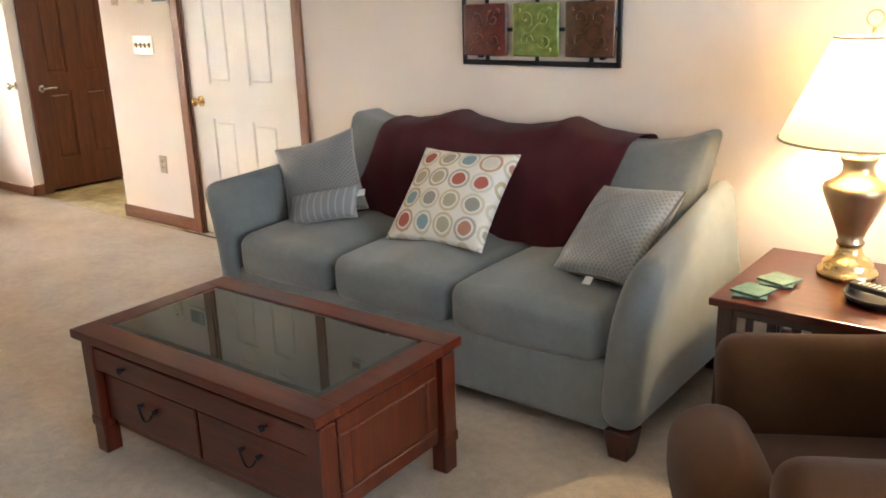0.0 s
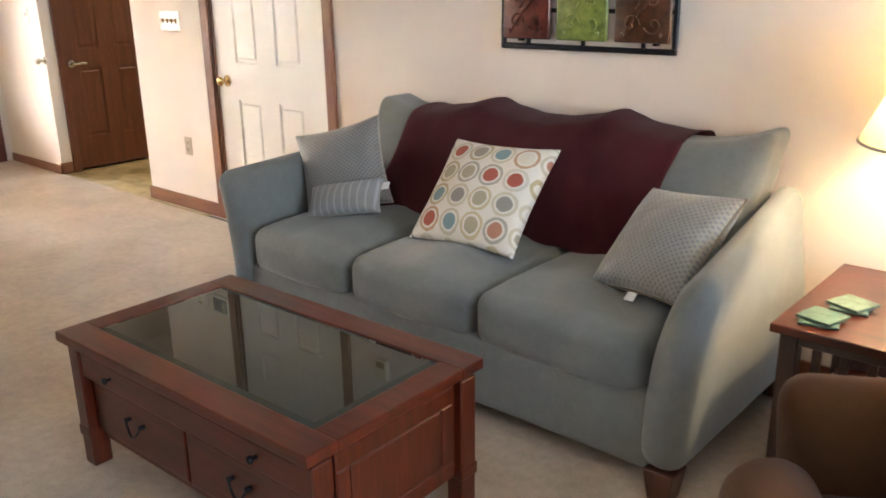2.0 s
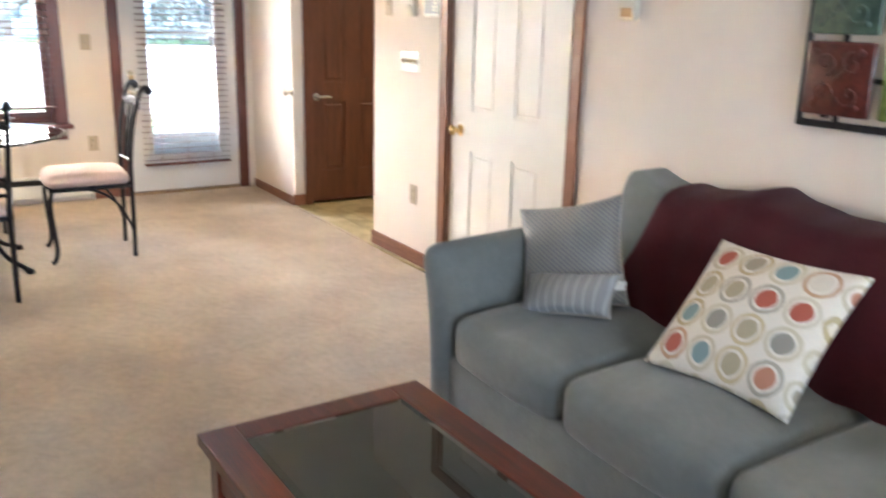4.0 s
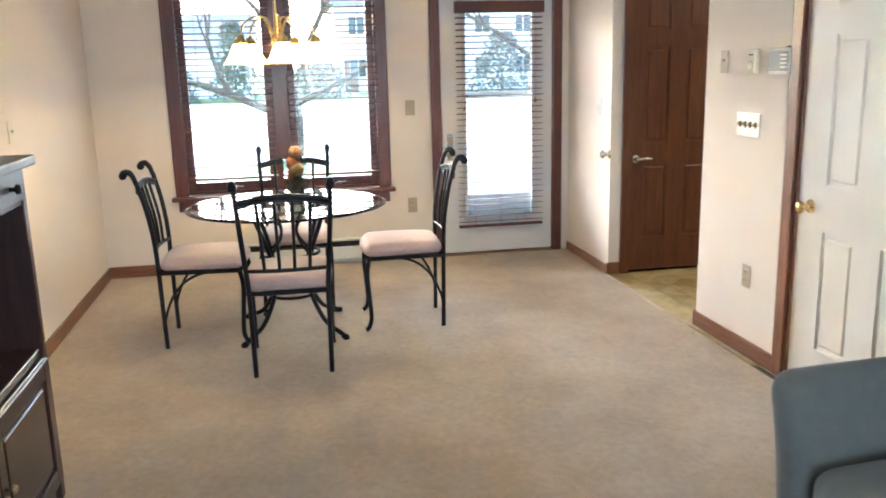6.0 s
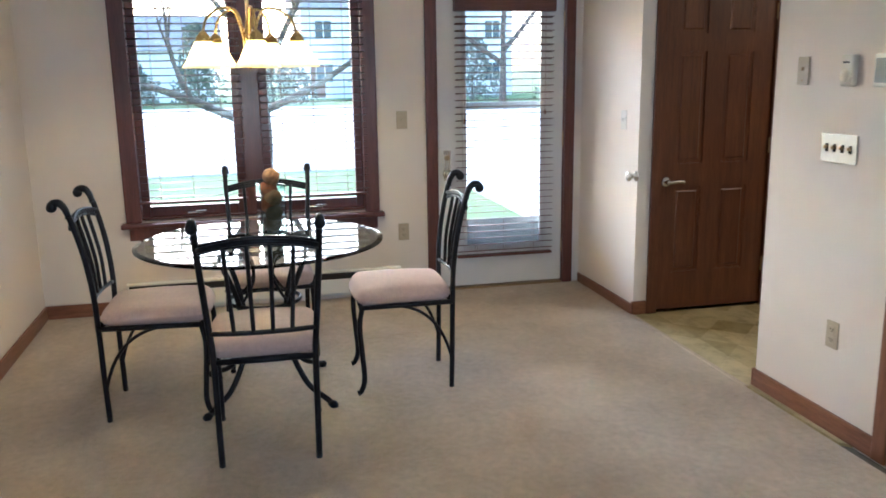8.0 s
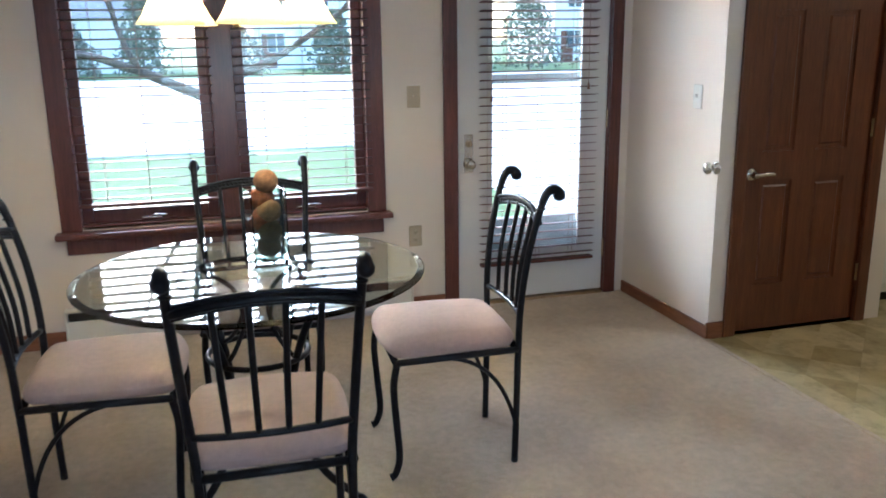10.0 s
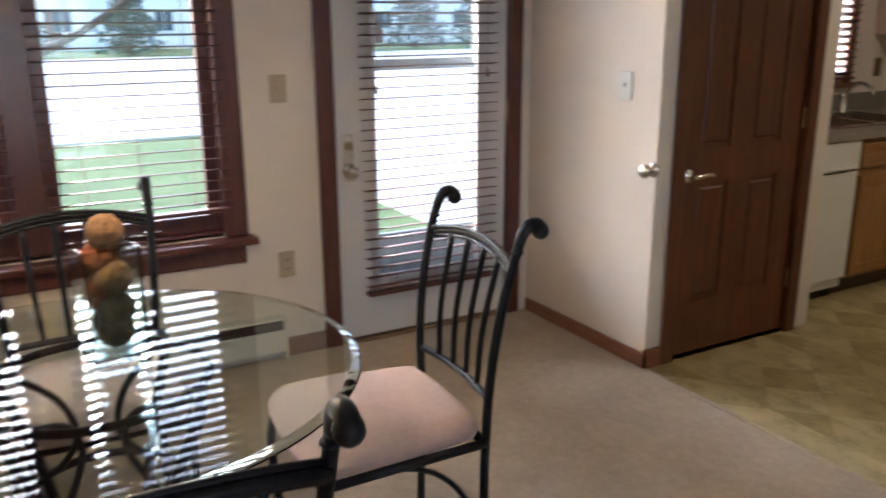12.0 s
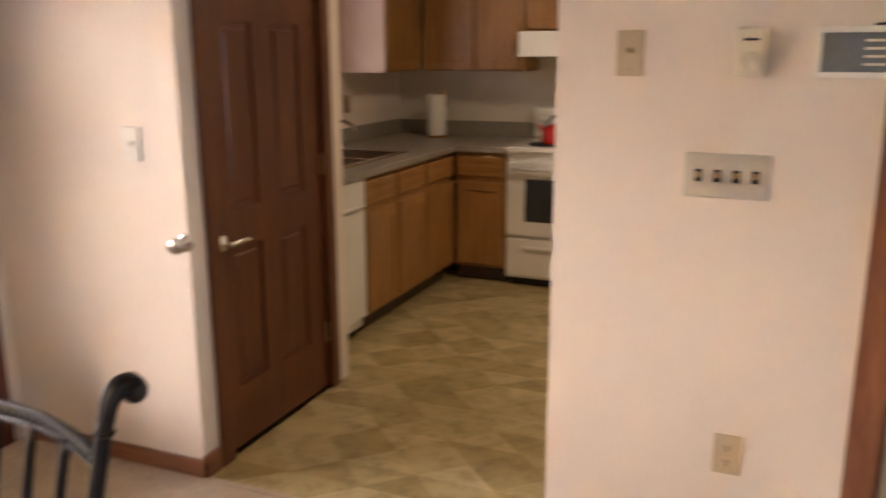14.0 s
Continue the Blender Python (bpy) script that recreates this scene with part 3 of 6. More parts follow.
# ---- end window of the living room, behind the walk ----
ew = thing("window_living", (XE, 1.8, 0), "wide living room window in oak casing", "window", 0, "", "structure")
win_part("casing", [((-0.02, 0.62, 0.48), (-0.001, 0.72, 2.16)), ((-0.02, 2.88, 0.48), (-0.001, 2.98, 2.16)), ((-0.021, 0.62, 2.08), (-0.002, 2.98, 2.17)), ((-0.06, 0.60, 0.50), (-0.0015, 3.0, 0.55))], TRIM, ew, 1.8)
win_part("jamb", [((0.0, 0.70, 0.55), (0.05, 0.74, 2.10)), ((0.0, 2.86, 0.55), (0.05, 2.90, 2.10)), ((0.0, 1.77, 0.55), (0.05, 1.83, 2.10))], TRIM, ew, 1.8)
p = part("pane", B((0.055, -1.08, 0.56), (0.06, 1.08, 2.09), 0), PANE, ew)
p.visible_shadow = False

# ---- living room: sofa ----
SX = -2.925                                            # middle of the sofa
sofa = thing("sofa", (SX, 3.06, 0), "sage grey microfibre three-seat sofa with flared arms", "sofa")


def back_lean(q):
    q.y += 0.40 * max(0.0, q.z - 0.42)
    return q


part("base", softbox((-0.90, -0.425, 0.075), (0.90, 0.46, 0.31), 0.025), SOFA, sofa, "", True)
edges = (-0.868, -0.308, 0.262, 0.858)
for k in range(3):
    def seat_warp(q, u, k=k):
        q.z += 0.012 * math.sin(5 * u.x + k) * max(0, u.z) * (1 - u.x ** 2) - 0.012 * max(0, u.z) * max(0, -u.y) ** 3
        q.y -= 0.018 * (1 - u.x ** 2) * max(0, -u.y)
        return q
    part("seat_cushion", softbox((edges[k] + 0.003, -0.425, 0.282), (edges[k + 1] - 0.003, 0.34, 0.468), 0.055, 0.028, seat_warp), SOFA, sofa, "", True)


def back_top(x):
    """Height of the back over x: raised corners where the cushions meet, dips between."""
    for a, b in zip((-0.85, -0.30, 0.272), (-0.30, 0.272, 0.85)):
        if x <= b or b == 0.85:
            u = max(-1, min(1, 2 * (x - a) / (b - a) - 1))
            return 0.852 + 0.046 * u * u
    return 0.88


for k, (a, b) in enumerate(zip((-0.85, -0.30, 0.272), (-0.30, 0.272, 0.85))):
    def back_warp(q, u):
        q.z += (back_top(q.x) - 0.88) * max(0, (q.z - 0.40) / 0.48)
        q.y -= 0.05 * (1 - u.x ** 2) * (1 - u.z ** 2) * max(0, -u.y)
        ear = max(0, abs(q.x + 0.025) - 0.70) / 0.18
        q.x += (0.03 if q.x > 0 else -0.025) * ear * max(0, (q.z - 0.6) / 0.3)
        q.z += 0.032 * min(1.0, ear) ** 2 * max(0, (q.z - 0.7) / 0.2)
        return back_lean(q)
    part("back_cushion", softbox((a + 0.002, 0.12, 0.36), (b - 0.002, 0.33, 0.88), 0.045, 0, back_warp), SOFA, sofa, "", True)
for s in (-1, 1):
    def arm_warp(q, u, s=s):
        h = max(0, q.z - 0.2)
        q.x += s * (0.30 * h * h + 0.02 * h)
        q.x -= s * 0.11 * max(0, 0.5 + 0.5 * u.y) * max(0, u.z)
        q.z += 0.075 * max(0, u.z) * max(0, 0.5 + 0.5 * u.y)
        q.x += s * 0.035 * max(0, u.z) ** 2 * (1 - s * u.x) / 2
        return q
    xs = sorted((s * 0.86, s * (0.995 if s > 0 else 0.975)))
    part("arm", softbox((xs[0], -0.455, 0.095), (xs[1], 0.44, 0.665), 0.062, 0, arm_warp, 9), SOFA, sofa, "", True)
LEGW = wood("dark_leg_stain", (0.06, 0.016, 0.01), (0.12, 0.036, 0.02), "z", 0.35)
for x, y in ((-0.93, -0.40), (0.93, -0.40), (-0.93, 0.40), (0.93, 0.40)):
    bm = B((x - 0.045, y - 0.045, 0.0), (x + 0.045, y + 0.045, 0.10), 0.004)
    for v in bm.verts:
        if v.co.z < 0.05:
            v.co.x, v.co.y = x + (v.co.x - x) * 0.72, y + (v.co.y - y) * 0.72
    part("foot", bm, LEGW, sofa, "dark wooden foot")

# burgundy throw over the back
bm = bmesh.new()
NX, NV = 70, 46
rows = []
for j in range(NV + 1):
    v = j / NV
    row = []
    for i in range(NX + 1):
        u = i / NX
        x = -0.615 + 1.205 * u + 0.012 * math.sin(9 * v) * (1 if u > 0.5 else -1) - (0.05 * v * v if u < 0.5 else 0) * (1 - 2 * u)
        top = back_top(x) + 0.006
        fold = 0.006 * noise.noise((x * 7, v * 5, 0.3)) + 0.010 * noise.noise((x * 3 + 4, v * 2.2, 1.7)) + 0.004 * math.sin(x * 40 + 3 * math.sin(v * 4))
        zl = 0.475
        if v < 0.12:                                   # hangs behind
            z, y = top - 0.16 * (1 - v / 0.12), 0.358
        elif v < 0.30:                                 # over the top
            a = math.pi * (v - 0.12) / 0.18
            z, y = top + 0.016 - 0.035 + 0.035 * math.sin(a), 0.225 + 0.130 * math.cos(a)
        else:                                          # down the front
            t = (v - 0.30) / 0.70
            z = (top - 0.03) * (1 - t) + zl * t
            ux = max(-1, min(1, 2 * ((x + 0.9) % 0.572) / 0.572 - 1))
            zz = (z - 0.36) / 0.49 * 2 - 1
            y = 0.120 - 0.052 * (1 - min(1, zz * zz)) - 0.026 + fold
        q = back_lean(Vector((x, y, z + fold * 0.4)))
        row.append(bm.verts.new(q))
    rows.append(row)
for a, b in zip(rows, rows[1:]):
    for i in range(NX):
        bm.faces.new((a[i], a[i + 1], b[i + 1], b[i]))
bmesh.ops.solidify(bm, geom=bm.faces[:], thickness=0.006)
th = part("throw_blanket", bm, THROW, None, "", True, pose(SX, 3.06, 0))
tagged(th, "burgundy fleece throw draped over the sofa back", "throw")


tg = part("throw_tag", B((-0.004, -0.001, -0.028), (0.020, 0.001, 0.0), 0), plain("white_satin_tag", (0.8, 0.78, 0.74), 0.6, relief=0), th, "white sewn label", False, pose(-0.60, 0.055, 0.625, 12, 30, 0))


# ---- cushions ----
def frame_of(center, xa, up):
    xa, up = Vector(xa).normalized(), Vector(up)
    up = (up - xa * up.dot(xa)).normalized()
    return Matrix.Translation(center) @ Matrix((xa, up, xa.cross(up))).transposed().to_4x4()


def pillow(w, h, t, n=22, pinch=0.09):
    bm = bmesh.new()
    for s in (1, -1):
        rows = []
        for i in range(n + 1):
            row = []
            for j in range(n + 1):
                u, v = math.sin(math.pi / 2 * (2 * i / n - 1)), math.sin(math.pi / 2 * (2 * j / n - 1))
                f = ((1 - u * u) * (1 - v * v)) ** 0.42
                z = s * t * (f + 0.10 * f * noise.noise((u * 2.2, v * 2.2, s + w * 9)) + 0.05 * f * noise.noise((u * 5, v * 5, s + h * 9)))
                row.append(bm.verts.new((u * w / 2 * (1 - pinch * (1 - v * v)), v * h / 2 * (1 - pinch * (1 - u * u)), z)))
            rows.append(row)
        for a, b in zip(rows, rows[1:]):
            for j in range(n):
                f = (a[j], b[j], b[j + 1], a[j + 1])
                bm.faces.new(f if s > 0 else f[::-1])
    bmesh.ops.remove_doubles(bm, verts=bm.verts, dist=1e-5)
    return bm


def piping(w, h, r=0.005, pinch=0.09, n=24):
    pts = []
    for k in range(4 * n):
        side, q = divmod(k, n)
        a = math.sin(math.pi / 2 * (2 * q / n - 1))
        u, v = ((a, -1), (1, a), (-a, 1), (-1, -a))[side]
        pts.append((u * w / 2 * (1 - pinch * (1 - v * v)), v * h / 2 * (1 - pinch * (1 - u * u)), 0))
    return tube(bmesh.new(), pts + pts[:1], r, 6, False)


def circles_material():
    """Off-white cloth printed with rows of ringed discs in muted colours."""
    m, n, l, b = material("circle_print")
    v = mapping(n, l, (10.4, 10.4, 0))
    fl, fr = n.new("ShaderNodeVectorMath"), n.new("ShaderNodeVectorMath")
    fl.operation, fr.operation = "FLOOR", "FRACTION"
    l.new(v, fl.inputs[0])
    l.new(v, fr.inputs[0])
    ds = n.new("ShaderNodeVectorMath")
    ds.operation = "DISTANCE"
    ds.inputs[1].default_value = (0.5, 0.5, 0)
    l.new(fr.outputs[0], ds.inputs[0])
    wob = n.new("ShaderNodeMath")
    wob.operation = "MULTIPLY_ADD"
    wob.inputs[1].default_value = 0.07
    l.new(noise_tex(n, l, v, 5.0, 2), wob.inputs[0])
    l.new(ds.outputs["Value"], wob.inputs[2])
    wn_ = n.new("ShaderNodeTexWhiteNoise")
    l.new(fl.outputs[0], wn_.inputs["Vector"])
    pal = [(0.30, 0.29, 0.25), (0.48, 0.19, 0.10), (0.42, 0.37, 0.25), (0.22, 0.32, 0.34), (0.42, 0.11, 0.07), (0.66, 0.62, 0.54), (0.36, 0.32, 0.24), (0.46, 0.22, 0.14)]
    wn2 = n.new("ShaderNodeTexWhiteNoise")
    ad = n.new("ShaderNodeVectorMath")
    ad.inputs[1].default_value = (7.3, 2.1, 0.4)
    l.new(fl.outputs[0], ad.inputs[0])
    l.new(ad.outputs[0], wn2.inputs["Vector"])
    cols = []
    soft_pal = [(0.55, 0.50, 0.38), (0.48, 0.40, 0.24), (0.60, 0.56, 0.46), (0.40, 0.38, 0.32), (0.50, 0.32, 0.20), (0.58, 0.53, 0.40), (0.38, 0.42, 0.40), (0.56, 0.48, 0.30)]
    for w, pal in ((wn_, pal), (wn2, soft_pal)):
        r = n.new("ShaderNodeValToRGB")
        r.color_ramp.interpolation = "CONSTANT"
        e = r.color_ramp.elements
        while len(e) < len(pal):
            e.new(0.5)
        for i, c in enumerate(pal):
            e[i].position, e[i].color = i / len(pal), (*c, 1)
        l.new(w.outputs["Value"], r.inputs["Fac"])
        cols.append(r.outputs["Color"])
    cloth = (0.74, 0.70, 0.62)
    band = ramp(n, l, wob.outputs[0], [(0.0, (0, 0, 0)), (0.315, (0, 0, 0)), (0.34, (1, 1, 1))])
    inner = mixed(n, l, band, cols[0], cloth)
    ro = ramp(n, l, wob.outputs[0], [(0.395, (0, 0, 0)), (0.41, (1, 1, 1)), (0.50, (1, 1, 1)), (0.52, (0, 0, 0))])
    col = mixed(n, l, ro, inner, cols[1])
    fine = noise_tex(n, l, mapping(n, l, (1, 1, 1)), 380, 2)
    l.new(mixed(n, l, 1.0, col, ramp(n, l, fine, [(0.3, (0.82, 0.82, 0.82)), (0.65, (1, 1, 1))]), "MULTIPLY"), b.inputs["Base Color"])
    b.inputs["Roughness"].default_value = 0.9
    bump(n, l, b, fine, 0.25, 0.001)
    return m


def dotted_material(name, base, dot, scale):
    """Grey satin cloth with a small woven dot."""
    m, n, l, b = material(name)
    v = mapping(n, l, (scale, scale, 0), 0.785)
    vo = n.new("ShaderNodeTexVoronoi")
    vo.inputs["Scale"].default_value, vo.inputs["Randomness"].default_value = 1.0, 0.0
    l.new(v, vo.inputs["Vector"])
    d = ramp(n, l, vo.outputs["Distance"], [(0.26, (1, 1, 1)), (0.34, (0, 0, 0))])
    br = ramp(n, l, noise_tex(n, l, mapping(n, l, (1, 1, 1)), 7, 3), [(0.3, (0.85, 0.85, 0.85)), (0.7, (1, 1, 1))])
    l.new(mixed(n, l, 1.0, mixed(n, l, d, base, dot), br, "MULTIPLY"), b.inputs["Base Color"])
    b.inputs["Roughness"].default_value, b.inputs["Sheen Weight"].default_value = 0.36, 0.3
    bump(n, l, b, noise_tex(n, l, mapping(n, l, (1, 1, 1)), 13, 4), 0.55, 0.02)
    return m


def stripe_material():
    m, n, l, b = material("stripe_satin")
    w = n.new("ShaderNodeTexWave")
    w.inputs["Scale"].default_value, w.inputs["Distortion"].default_value = 9.0, 0.4
    l.new(mapping(n, l, (1, 1, 1)), w.inputs["Vector"])
    l.new(ramp(n, l, w.outputs["Fac"], [(0.80, (0.27, 0.28, 0.28)), (0.92, (0.39, 0.39, 0.39))]), b.inputs["Base Color"])
    b.inputs["Roughness"].default_value = 0.5
    bump(n, l, b, noise_tex(n, l, mapping(n, l, (1, 1, 1)), 30, 3), 0.5, 0.004)
    return m


DOT = dotted_material("grey_dotted_satin", (0.235, 0.228, 0.21), (0.14, 0.148, 0.168), 80)
PIPE = plain("piping_satin", (0.33, 0.31, 0.27), 0.5)
FRILL = plain("dark_satin_piping", (0.13, 0.11, 0.08), 0.45)
TAG = plain("white_tag", (0.8, 0.8, 0.78), 0.7, relief=0)


def cushion(center, xa, up, w, h, t, mat, label, pipe=None, tag=None):
    c = tagged(new("throw_pillow"), label, "pillow", "sofa pillows")
    c.matrix_basis = frame_of(center, xa, up)
    part("cover", pillow(w, h, t), mat, c, "", True)
    if pipe:
        part("piping", piping(w, h), pipe, c, "", True)
    if tag:
        bm = box(bmesh.new(), (tag[0], tag[1] - 0.018, -0.001), (tag[0] + 0.035, tag[1] + 0.012, 0.001))
        part("tag", bm, TAG, c, "white sewn-in tag")
    return c


cushion((-2.925, 3.030, 0.648), (0.447, 0.012, 0.008), (-0.05, 0.285, 0.31), 0.46, 0.435, 0.075, circles_material(), "off-white square pillow printed with muted coloured circles")
cushion((-3.675, 3.045, 0.640), (0.30, 0.19, 0.095), (-0.06, 0.13, 0.30), 0.37, 0.375, 0.07, DOT, "grey dotted satin pillow leaning in the sofa corner", PIPE)
cushion((-3.565, 2.945, 0.550), (0.36, 0.11, 0.075), (-0.02, 0.12, 0.15), 0.35, 0.15, 0.05, stripe_material(), "small grey striped bolster pillow in front of another pillow", PIPE, (0.165, 0.04))
cushion((-2.195, 2.985, 0.620), (0.30, -0.075, 0.03), (0.09, 0.27, 0.25), 0.35, 0.39, 0.085, DOT, "grey dotted satin pillow with corded edge against the sofa arm", FRILL, (-0.02, -0.195))

# ---- coffee table ----
ct = thing("coffee_table", (-2.90, 2.011, 0), "reddish mahogany coffee table with dark glass top and drawers", "coffee table", 1.5)
tx, ty, gx, gy = 0.54, 0.308, 0.463, 0.217
bm = bmesh.new()
for lo, hi in (((-tx, -ty, 0.405), (tx, -gy, 0.435)), ((-tx, gy, 0.405), (tx, ty, 0.435)), ((-tx, -gy, 0.405), (-gx, gy, 0.435)), ((gx, -gy, 0.405), (tx, gy, 0.435))):
    box(bm, lo, hi, 0.004, 2)
box(bm, (-tx + 0.02, -ty + 0.02, 0.390), (tx - 0.02, ty - 0.02, 0.4055), 0.006, 2)
part("top_frame", bm, MAHOG, ct)
TGLASS = glass("tinted_glass", (0.020, 0.024, 0.018), 0.015, 1.62)
TGLASS.node_tree.nodes["Principled BSDF"].inputs["Transmission Weight"].default_value = 0.0   # nearly black tint
bm = box(bmesh.new(), (-gx + 0.002, -gy + 0.002, 0.419), (gx - 0.002, gy - 0.002, 0.432))
tp = [f for f in bm.faces if f.normal.z > 0.9]
bmesh.ops.inset_region(bm, faces=tp, thickness=0.024, depth=0.003)
part("glass_panel", bm, TGLASS, ct, "dark bevelled glass")
part("well", B((-gx, -gy, 0.406), (gx, gy, 0.415), 0), plain("dark_felt", (0.014, 0.015, 0.012), 0.9, relief=0), ct)
part("body", B((-0.497, -0.222, 0.105), (0.497, 0.245, 0.390), 0.004), MAHOGZ, ct)
part("drawer", B((-0.47, -0.256, 0.300), (0.478, -0.223, 0.378), 0.006, 2), MAHOG, ct, "long drawer pulled slightly out")
for x0, x1 in ((-0.455, -0.005), (0.005, 0.455)):
    d = part("drawer", B((x0, -0.239, 0.125), (x1, -0.223, 0.285), 0.005, 2), MAHOG, ct)
    xc = (x0 + x1) / 2
    bm = bmesh.new()
    for s in (-1, 1):
        tube(bm, [(xc + s * 0.035, -0.239, 0.225), (xc + s * 0.035, -0.256, 0.225)], 0.007, 10)
    tube(bm, arc((xc - 0.035, -0.252, 0.225), (xc, -0.264, 0.150), (xc + 0.035, -0.252, 0.225)), 0.0035, 8)
    part("bail_pull", bm, IRON, d, "dark bail pull", True)
for x in (-0.31, 0.32):
    part("knob", lathe(bmesh.new(), [(0, 0), (0.006, 0), (0.005, 0.01), (0.011, 0.016), (0.009, 0.023), (0, 0.025)], seg=14, close=False), IRON, ct, "", True, pose(x, -0.256, 0.340, 90))
for sx in (-1, 1):
    for sy in (-1, 1):
        bm = bmesh.new()
        x, y = sx * 0.494, sy * 0.236 + 0.002
        box(bm, (x - 0.028, y - 0.028, 0.12), (x + 0.028, y + 0.028, 0.390), 0.004)
        box(bm, (x - 0.031, y - 0.031, 0.095), (x + 0.031, y + 0.031, 0.130), 0.005, 2)
        box(bm, (x - 0.027, y - 0.027, 0.0), (x + 0.027, y + 0.027, 0.096), 0.004)
        part("leg", bm, MAHOGZ, ct)
for sx in (-1, 1):
    bm = bmesh.new()
    x = sx * 0.499
    for lo, hi in (((-0.19, 0.335), (0.19, 0.385)), ((-0.19, 0.115), (0.19, 0.165)), ((-0.19, 0.165), (-0.15, 0.335)), ((0.15, 0.165), (0.19, 0.335))):
        box(bm, (min(x, x + sx * 0.012), lo[0], lo[1]), (max(x, x + sx * 0.012), hi[0], hi[1]), 0.004)
    sp = part("side_panel", bm, MAHOGZ, ct)
    part("panel_field", B((x - 0.010, -0.147, 0.168), (x + 0.010, 0.147, 0.332), 0.003), MAHOGZ, sp)
part("apron", B((-0.44, -0.230, 0.098), (0.44, -0.212, 0.120), 0.003), MAHOG, ct)
wider = Matrix.Diagonal((1.012, 1.085, 1.0, 1.0))
for p in ct.children_recursive:
    if p.name.split(".")[0] in ("top_frame", "glass_panel", "well"):
        continue
    if p.name.startswith("knob"):
        p.matrix_basis = Matrix.Translation(wider @ p.matrix_basis.translation) @ p.matrix_basis.to_3x3().to_4x4()
    else:
        p.data.transform(wider)

# ---- end table with its things ----
et = thing("end_table", (-1.512, 3.215, 0), "reddish wooden slatted end table with square legs", "end table")
EX, EY, ZT = 0.325, 0.318, 0.49
part("tabletop", B((-EX, -EY, ZT - 0.026), (EX, EY, ZT), 0.005, 2), MAHOG, et)
part("shelf", B((-EX + 0.04, -EY + 0.05, 0.14), (EX - 0.04, EY - 0.04, 0.16), 0.003), MAHOG, et)
for sx in (-1, 1):
    for sy in (-1, 1):
        x, y = sx * (EX - 0.045), sy * (EY - 0.05)
        part("leg", B((x - 0.024, y - 0.024, 0), (x + 0.024, y + 0.024, ZT - 0.026), 0.003), DARKW, et)
for y in (-EY + 0.05, EY - 0.05):
    part("rail", B((-EX + 0.069, y - 0.012, ZT - 0.062), (EX - 0.069, y + 0.012, ZT - 0.026), 0.002), DARKW, et)
    part("rail", B((-EX + 0.069, y - 0.012, 0.16), (EX - 0.069, y + 0.012, 0.20), 0.002), DARKW, et)
    for i in range(7):
        x = -EX + 0.115 + i * (2 * EX - 0.23) / 6
        part("slat", B((x - 0.011, y - 0.008, 0.2), (x + 0.011, y + 0.008, ZT - 0.062), 0.002), DARKW, et)
for s in (-1, 1):
    x = s * (EX - 0.045)
    part("rail", B((x - 0.012, -EY + 0.074, ZT - 0.062), (x + 0.012, EY - 0.074, ZT - 0.026), 0.002), DARKW, et)
TEAL = plain("teal_coaster", (0.10, 0.20, 0.155), 0.5, var=0.3, scale=40, grain=160, relief=0.2)
TEALL = plain("pale_teal_coaster", (0.15, 0.25, 0.19), 0.5, var=0.3, scale=40, grain=160, relief=0.2)
for i, (x, y, rz, mat) in enumerate(((-1.738, 2.990, 12, TEAL), (-1.735, 3.000, -14, TEAL), (-1.703, 3.140, 8, TEALL), (-1.700, 3.146, -20, TEALL))):
    c = part("coaster", B((-0.05, -0.05, 0), (0.05, 0.05, 0.008), 0.003, 2), mat, None, "", False, pose(x, y, ZT + 0.0005 + 0.0085 * (i % 2), 0, 0, rz))
    tagged(c, "square green patterned coaster stacked on the end table" if i < 2 else "square pale green patterned coaster on the end table", "coaster", "coasters")
tr = part("tray", lathe(bmesh.new(), [(0.0, 0.002), (0.075, 0.0), (0.095, 0.012), (0.102, 0.026), (0.097, 0.026), (0.09, 0.014), (0.07, 0.006), (0.0, 0.006)], seg=32, close=False), BLACKP, None, "", True, pose(-1.405, 3.13, ZT))
tagged(tr, "shallow black oval dish on the end table", "dish")
rc = thing("remote_control", (-1.41, 3.135, ZT + 0.024), "black remote control with pale buttons in a dish", "remote", 68)
part("case", B((-0.024, -0.085, 0), (0.024, 0.085, 0.018), 0.006, 2), BLACKP, rc)
for r_ in range(8):
    for c_ in range(3):
        part("button", B((-0.016 + 0.0125 * c_, -0.06 + 0.016 * r_, 0.0175), (-0.0085 + 0.0125 * c_, -0.052 + 0.016 * r_, 0.0205), 0.001), IVORY, rc)

# table lamp
tl = thing("table_lamp", (-1.546, 3.345, ZT), "brass urn table lamp with lit cream fabric shade", "lamp")
part("base", lathe(bmesh.new(), [(0.0, 0.0), (0.092, 0.0), (0.094, 0.012), (0.088, 0.022), (0.076, 0.028), (0.078, 0.042), (0.066, 0.056), (0.048, 0.066), (0.040, 0.085), (0.036, 0.105), (0.0, 0.106)], seg=40, close=False), BRASS, tl, "stepped brass base", True)
part("urn", lathe(bmesh.new(), [(0.0, 0.105), (0.042, 0.105), (0.043, 0.115), (0.036, 0.122), (0.045, 0.150), (0.064, 0.195), (0.083, 0.240), (0.097, 0.275), (0.101, 0.290), (0.096, 0.302), (0.076, 0.314), (0.058, 0.328), (0.047, 0.345), (0.046, 0.365), (0.056, 0.385), (0.054, 0.394), (0.0, 0.396)], seg=44, close=False), ANTIQ, tl, "antique brass urn body", True)
